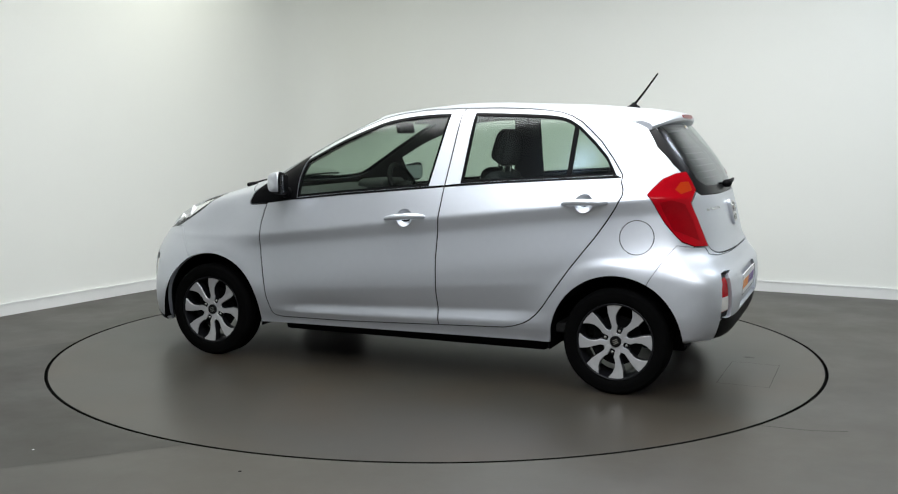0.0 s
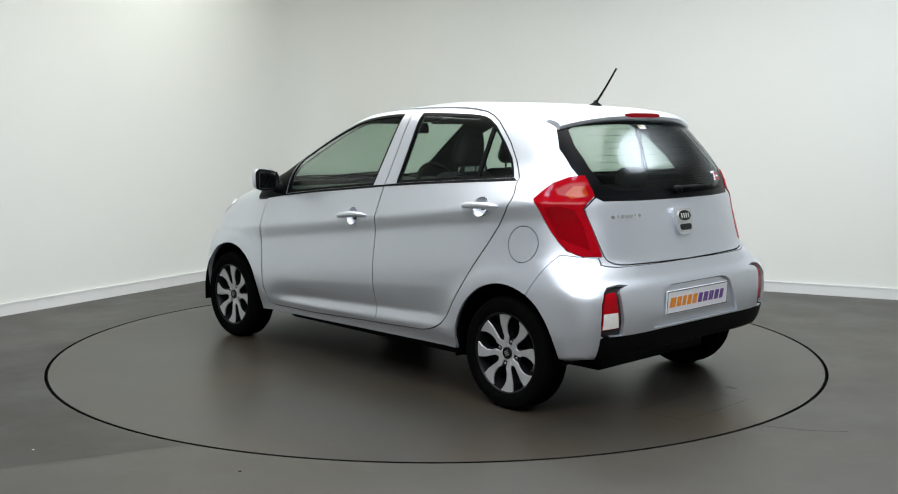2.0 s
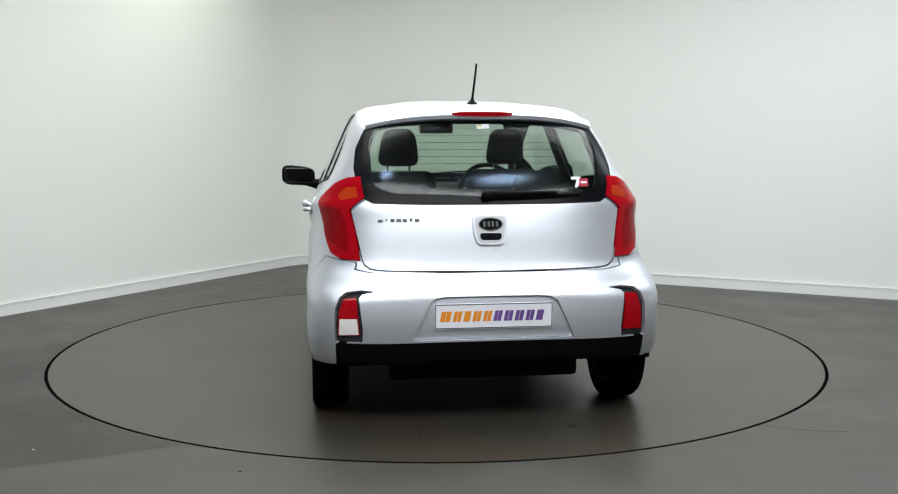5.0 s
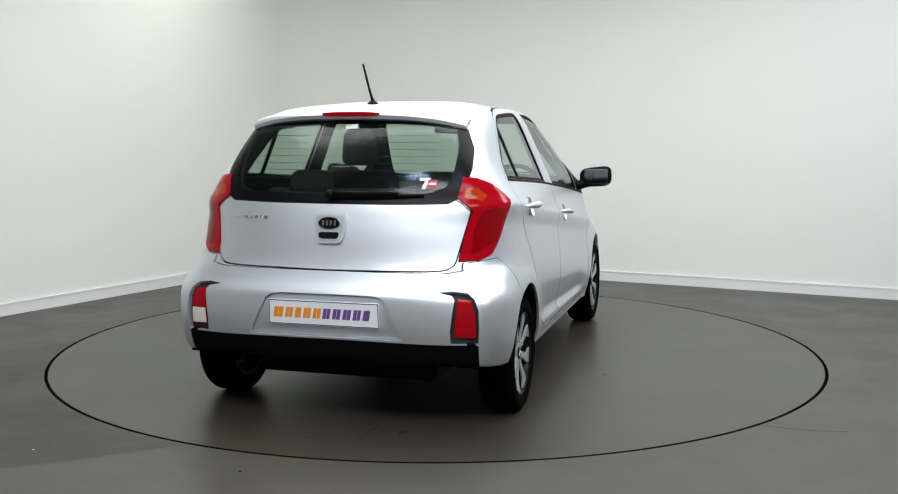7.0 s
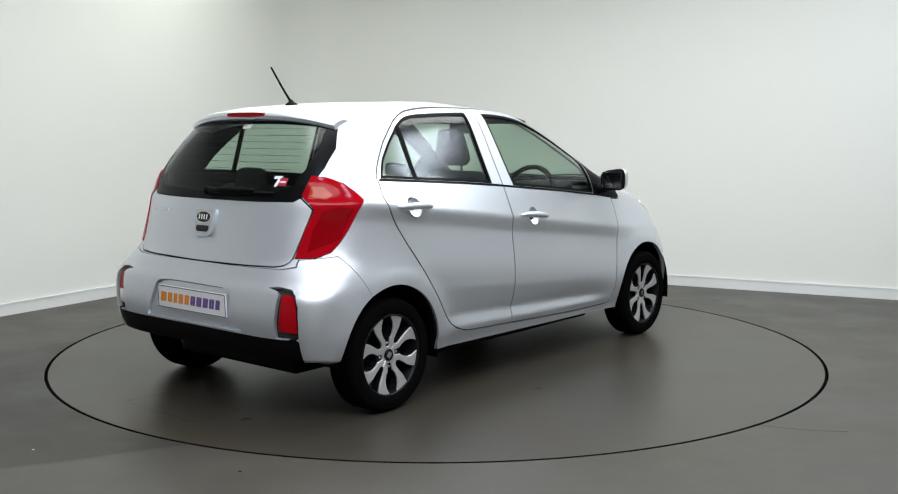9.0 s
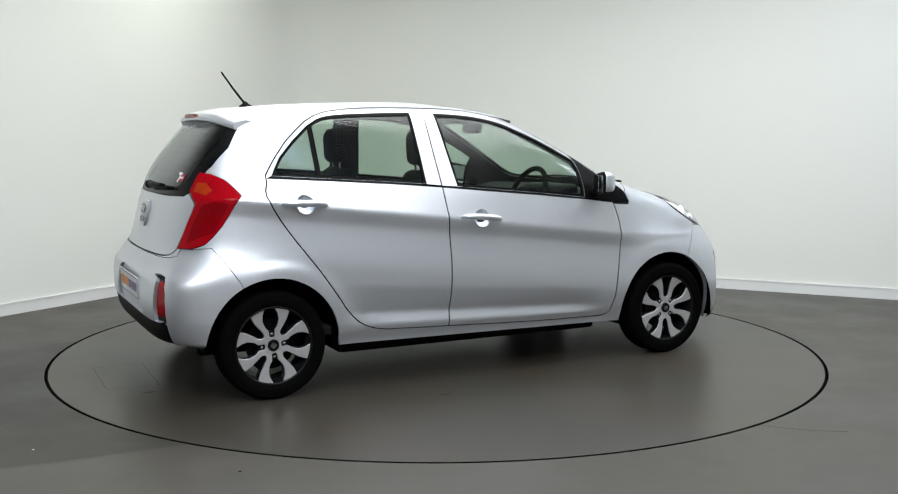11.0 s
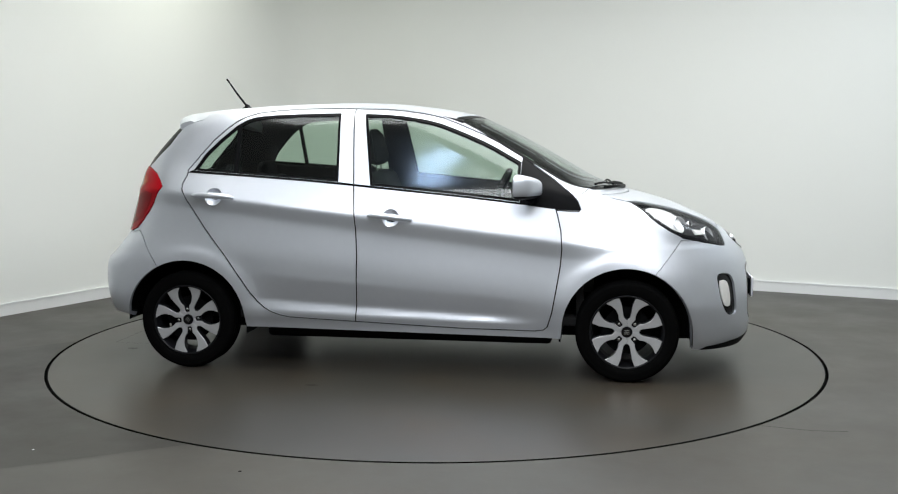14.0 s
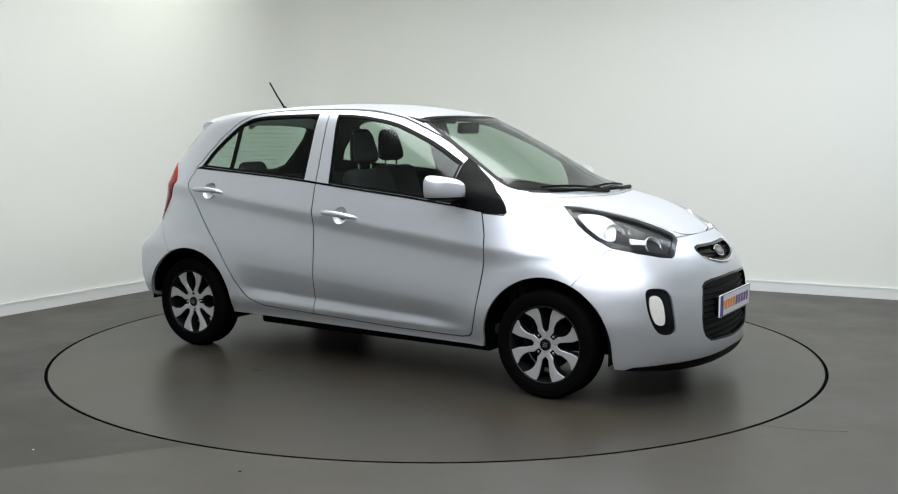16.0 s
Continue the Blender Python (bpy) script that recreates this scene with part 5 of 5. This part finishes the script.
def number_plate(parent, m):
    """White plate with an orange and purple slanted logo of plain bars."""
    bm = bmesh.new()
    prism(bm, [tuple(p) for p in rounded([(-0.26, -0.0555), (0.26, -0.0555), (0.26, 0.0555), (-0.26, 0.0555)], 0.006)], -0.004, 0.004, "yz")
    bm.transform(m)
    pl = part("number_plate", bm, WHITE, parent, "white show plate with orange and purple logo bars")
    bm = bmesh.new()
    for y0, y1, z0, z1 in ((-0.258, 0.258, 0.0505, 0.0535), (-0.258, 0.258, -0.0535, -0.0505), (-0.258, -0.255, -0.0505, 0.0505), (0.255, 0.258, -0.0505, 0.0505)):
        box(bm, -0.0048, -0.0038, y0, y1, z0, z1)
    bm.transform(m)
    part("plate_border", bm, DARKALLOY, pl)
    # slanted logo: a row of plain bars, orange then purple
    x = 0.235
    for i, w in enumerate((0.052, 0.042, 0.036, 0.042, 0.042, 0.042, 0.044, 0.044, 0.042, 0.038)):
        h = 0.023
        bm = bmesh.new()
        n = 2 if i not in (2, 9) else 1
        t = (w - 0.006) / n
        for k in range(n):
            u0, u1 = k * t + 0.001, (k + 1) * t - 0.001
            prism(bm, [(x - u0 + 0.2 * h, -h), (x - u1 + 0.2 * h, -h), (x - u1 - 0.2 * h, h), (x - u0 - 0.2 * h, h)], -0.0049, -0.0035, "yz")
        bm.transform(m)
        part("logo_bar", bm, ORANGE if i < 5 else PURPLE, pl)
        x -= w + 0.004
    return pl

def build_front_fittings():
    x = SKIN_TREE.ray_cast(Vector((3, 0, 0.70)), Vector((-1, 0, 0)))[0].x
    tilt = Matrix.Translation((x - 0.006, 0.0, 0.695)) @ pose(0, 0, 0, 0, -34, 0)
    for a, b, x0, x1, m, nm, lab in ((0.058, 0.033, -0.01, 0.010, CHROME, "emblem_ring", "chrome oval ring"), (0.051, 0.027, -0.01, 0.0115, GLOSSBLACK, "emblem_oval", "black oval")):
        bm = bmesh.new()
        prism(bm, [(a * math.cos(k * math.pi / 16), b * math.sin(k * math.pi / 16)) for k in range(32)], x0, x1, "yz")
        bm.transform(tilt)
        part(nm, bm, m, FB_OB, lab)
    for y in (-0.026, 0.0, 0.026):
        bm = bmesh.new(); box(bm, 0.009, 0.0128, y - 0.005, y + 0.005, -0.014, 0.014); bm.transform(tilt)
        part("emblem_bar", bm, CHROME, FB_OB)
    # chrome lower edge of the upper grille
    def fp(y, z, off):
        h = SKIN_TREE.ray_cast(Vector((3, y, z)), Vector((-1, 0, 0)))[0]
        return h + skin_normal(h) * off
    bm = bmesh.new()
    tube(bm, [fp(y, 0.645 + 0.75 * y * y, 0.003) for y in (-0.235, -0.16, -0.08, 0, 0.08, 0.16, 0.235)], [0.002, 0.006, 0.008, 0.009, 0.008, 0.006, 0.002], 8)
    part("grille_chrome", bm, CHROME, FB_OB, "chrome strip under the upper grille", smooth=True)
    number_plate(FB_OB, Matrix.Translation((1.897, 0.02, 0.443)) @ pose(0, 0, 0, 0, 0, 180))
    bm = rbox(0.03, 0.46, 0.09, 0.008, Matrix.Translation((1.876, 0.02, 0.443)))
    part("plate_mount", bm, BLACK, FB_OB)
    bm = bmesh.new(); box(bm, 1.9005, 1.9025, -0.238, -0.195, 0.392, 0.494)
    part("plate_band", bm, BLUE, FB_OB, "blue band at the plate's end")
    # windscreen wipers
    for pts in ([(1.13, 0.46, 0.012), (1.175, 0.20, 0.016), (1.17, -0.10, 0.014)], [(1.185, 0.02, 0.014), (1.145, -0.25, 0.017), (1.07, -0.47, 0.016)]):
        wip = new("windscreen_wiper"); wip.parent = car
        def tp(x, y, off):
            return Vector((x, y, roof_z(x, y) + off))
        bm = bmesh.new()
        tube(bm, [tp(*p) for p in pts], [0.012, 0.009, 0.006], 8)
        part("wiper_arm", bm, BLACK, wip, smooth=True)
        bm = bmesh.new()
        (xa, ya, _), (xb, yb, _) = pts[0], pts[2]
        tube(bm, [tp(xa + (xb - xa) * k / 8 - 0.05, ya + (yb - ya) * k / 8, 0.009) for k in range(9)], 0.006, 6)
        part("wiper_blade", bm, BLACK, wip)

def build_cabin():
    for y, hx, nm in ((0.305, -0.47, "front_seat"), (-0.335, -0.21, "front_seat")):
        seat = new(nm); seat.parent = car
        seat["label"] = "dark cloth front seat with a headrest"
        part("cushion", rbox(0.52, 0.48, 0.16, 0.06, Matrix.Translation((hx + 0.42, y, 0.50)) @ pose(0, 0, 0, 0, -8, 0)), CLOTH, seat, smooth=True)
        part("backrest", rbox(0.13, 0.48, 0.62, 0.055, Matrix.Translation((hx + 0.10, y, 0.79)) @ pose(0, 0, 0, 0, -17, 0), 0.86), CLOTH, seat, smooth=True)
        part("headrest", rbox(0.105, 0.235, 0.205, 0.051, Matrix.Translation((hx - 0.01, y, 1.218)) @ pose(0, 0, 0, 0, -10, 0), 0.74), CLOTH, seat, smooth=True)
        for dy in (-0.06, 0.06):
            bm = bmesh.new()
            tube(bm, [(hx + 0.005, y + dy, 1.06), (hx - 0.005, y + dy, 1.18)], 0.006, 8)
            part("headrest_post", bm, CHROME, seat)
    bench = new("rear_bench"); bench.parent = car
    bench["label"] = "dark cloth rear bench with low headrests"
    part("cushion", rbox(0.46, 1.20, 0.16, 0.05, Matrix.Translation((-0.72, 0, 0.52))), CLOTH, bench, smooth=True)
    part("backrest", rbox(0.13, 1.18, 0.50, 0.05, Matrix.Translation((-1.03, 0, 0.78)) @ pose(0, 0, 0, 0, -16, 0)), CLOTH, bench, smooth=True)
    for y in (0.33, -0.33):
        part("headrest", rbox(0.09, 0.25, 0.12, 0.04, Matrix.Translation((-1.095, y, 1.055)), 0.85), CLOTH, bench, smooth=True)
    part("parcel_shelf", rbox(0.36, 1.0, 0.02, 0.006, Matrix.Translation((-1.34, 0, 0.955))), TRIM, bench)
    # dashboard, wheel, console
    bm = bmesh.new()
    prof = [(1.02, 0.955), (0.80, 0.965), (0.66, 0.945), (0.58, 0.90), (0.56, 0.80), (0.62, 0.66), (0.66, 0.45), (1.02, 0.45)]
    prism(bm, prof, -0.62, 0.62)
    bmesh.ops.bevel(bm, geom=bm.edges[:], offset=0.012, segments=2, affect="EDGES")
    dash = part("dashboard", bm, TRIM, car, "dark grey plastic dashboard")
    part("instrument_hood", rbox(0.20, 0.34, 0.09, 0.035, Matrix.Translation((0.64, -0.36, 0.955))), TRIM, dash, smooth=True)
    bm = bmesh.new()
    revolve(bm, [(0.175 + 0.016 * math.cos(k * math.pi / 4), 0.016 * math.sin(k * math.pi / 4)) for k in range(8)], 40)
    bm.transform(Matrix.Translation((0.47, -0.36, 0.93)) @ pose(0, 0, 0, 0, 0, 90) @ pose(0, 0, 0, 25, 0, 0))
    sw = part("steering_wheel", bm, BLACK, car, "black steering wheel", smooth=True)
    hub = rbox(0.19, 0.05, 0.12, 0.02, Matrix.Translation((0.475, -0.36, 0.925)) @ pose(0, 0, 0, 0, 0, 90) @ pose(0, 0, 0, 25, 0, 0))
    part("hub_pad", hub, BLACK, sw, smooth=True)
    for dy in (-0.12, 0.12):
        part("wheel_spoke", rbox(0.13, 0.02, 0.03, 0.006, Matrix.Translation((0.473, -0.36 + dy, 0.928)) @ pose(0, 0, 0, 0, 0, 90) @ pose(0, 0, 0, 25, 0, 0)), ALLOY, sw)
    im = part("inner_mirror", rbox(0.035, 0.21, 0.065, 0.015, Matrix.Translation((0.30, 0.0, 1.325)) @ pose(0, 0, 0, 0, 10, 0)), BLACK, car, "black rear-view mirror", smooth=True)
    bm = bmesh.new()
    tube(bm, [(0.315, 0, 1.345), (0.36, 0, 1.372)], 0.011, 8)
    part("mirror_stalk", bm, BLACK, im)
    bm = bmesh.new()
    box(bm, -1.20, 0.95, -0.66, 0.66, 0.27, 0.32, 0.01)
    part("cabin_floor", bm, TRIM, car, "dark carpeted cabin floor")
    bm = bmesh.new()
    box(bm, 0.93, 0.97, -0.64, 0.64, 0.30, 0.93, 0.005)
    part("bulkhead", bm, TRIM, car)
    for y in (0.26, -0.30):
        part("sun_visor", rbox(0.16, 0.34, 0.018, 0.007, Matrix.Translation((0.22, y, 1.375)) @ pose(0, 0, 0, 0, 12, 0)), TRIM, car, "grey sun visor")

build_spoiler()
build_antenna()
build_mirror(1)
build_mirror(-1)
build_rear_fittings()
rx = SKIN_TREE.ray_cast(Vector((-3, 0, 0.51)), Vector((1, 0, 0)))[0].x
number_plate(RB_OB, Matrix.Translation((rx + 0.006, 0.003, 0.514)) @ pose(0, 0, 0, 0, -3, 0))
build_front_fittings()
build_cabin()
def motions():
    """The disc turns under the car at a steady pace and carries it round."""
    rows_disc, rows_car = [], []
    for k in range(33):
        t = 0.5 * k
        h = heading(t)
        c, s = math.cos(radians(h)), math.sin(radians(h))
        rows_disc.append((t, pose(0, 0, 0, 0, 0, h)))
        rows_car.append((t, pose(CAR_DX * c - CAR_DY * s, CAR_DX * s + CAR_DY * c, 0, 0, 0, h)))
    walk(DISC_OB, rows_disc)
    walk(car, rows_car)

motions()
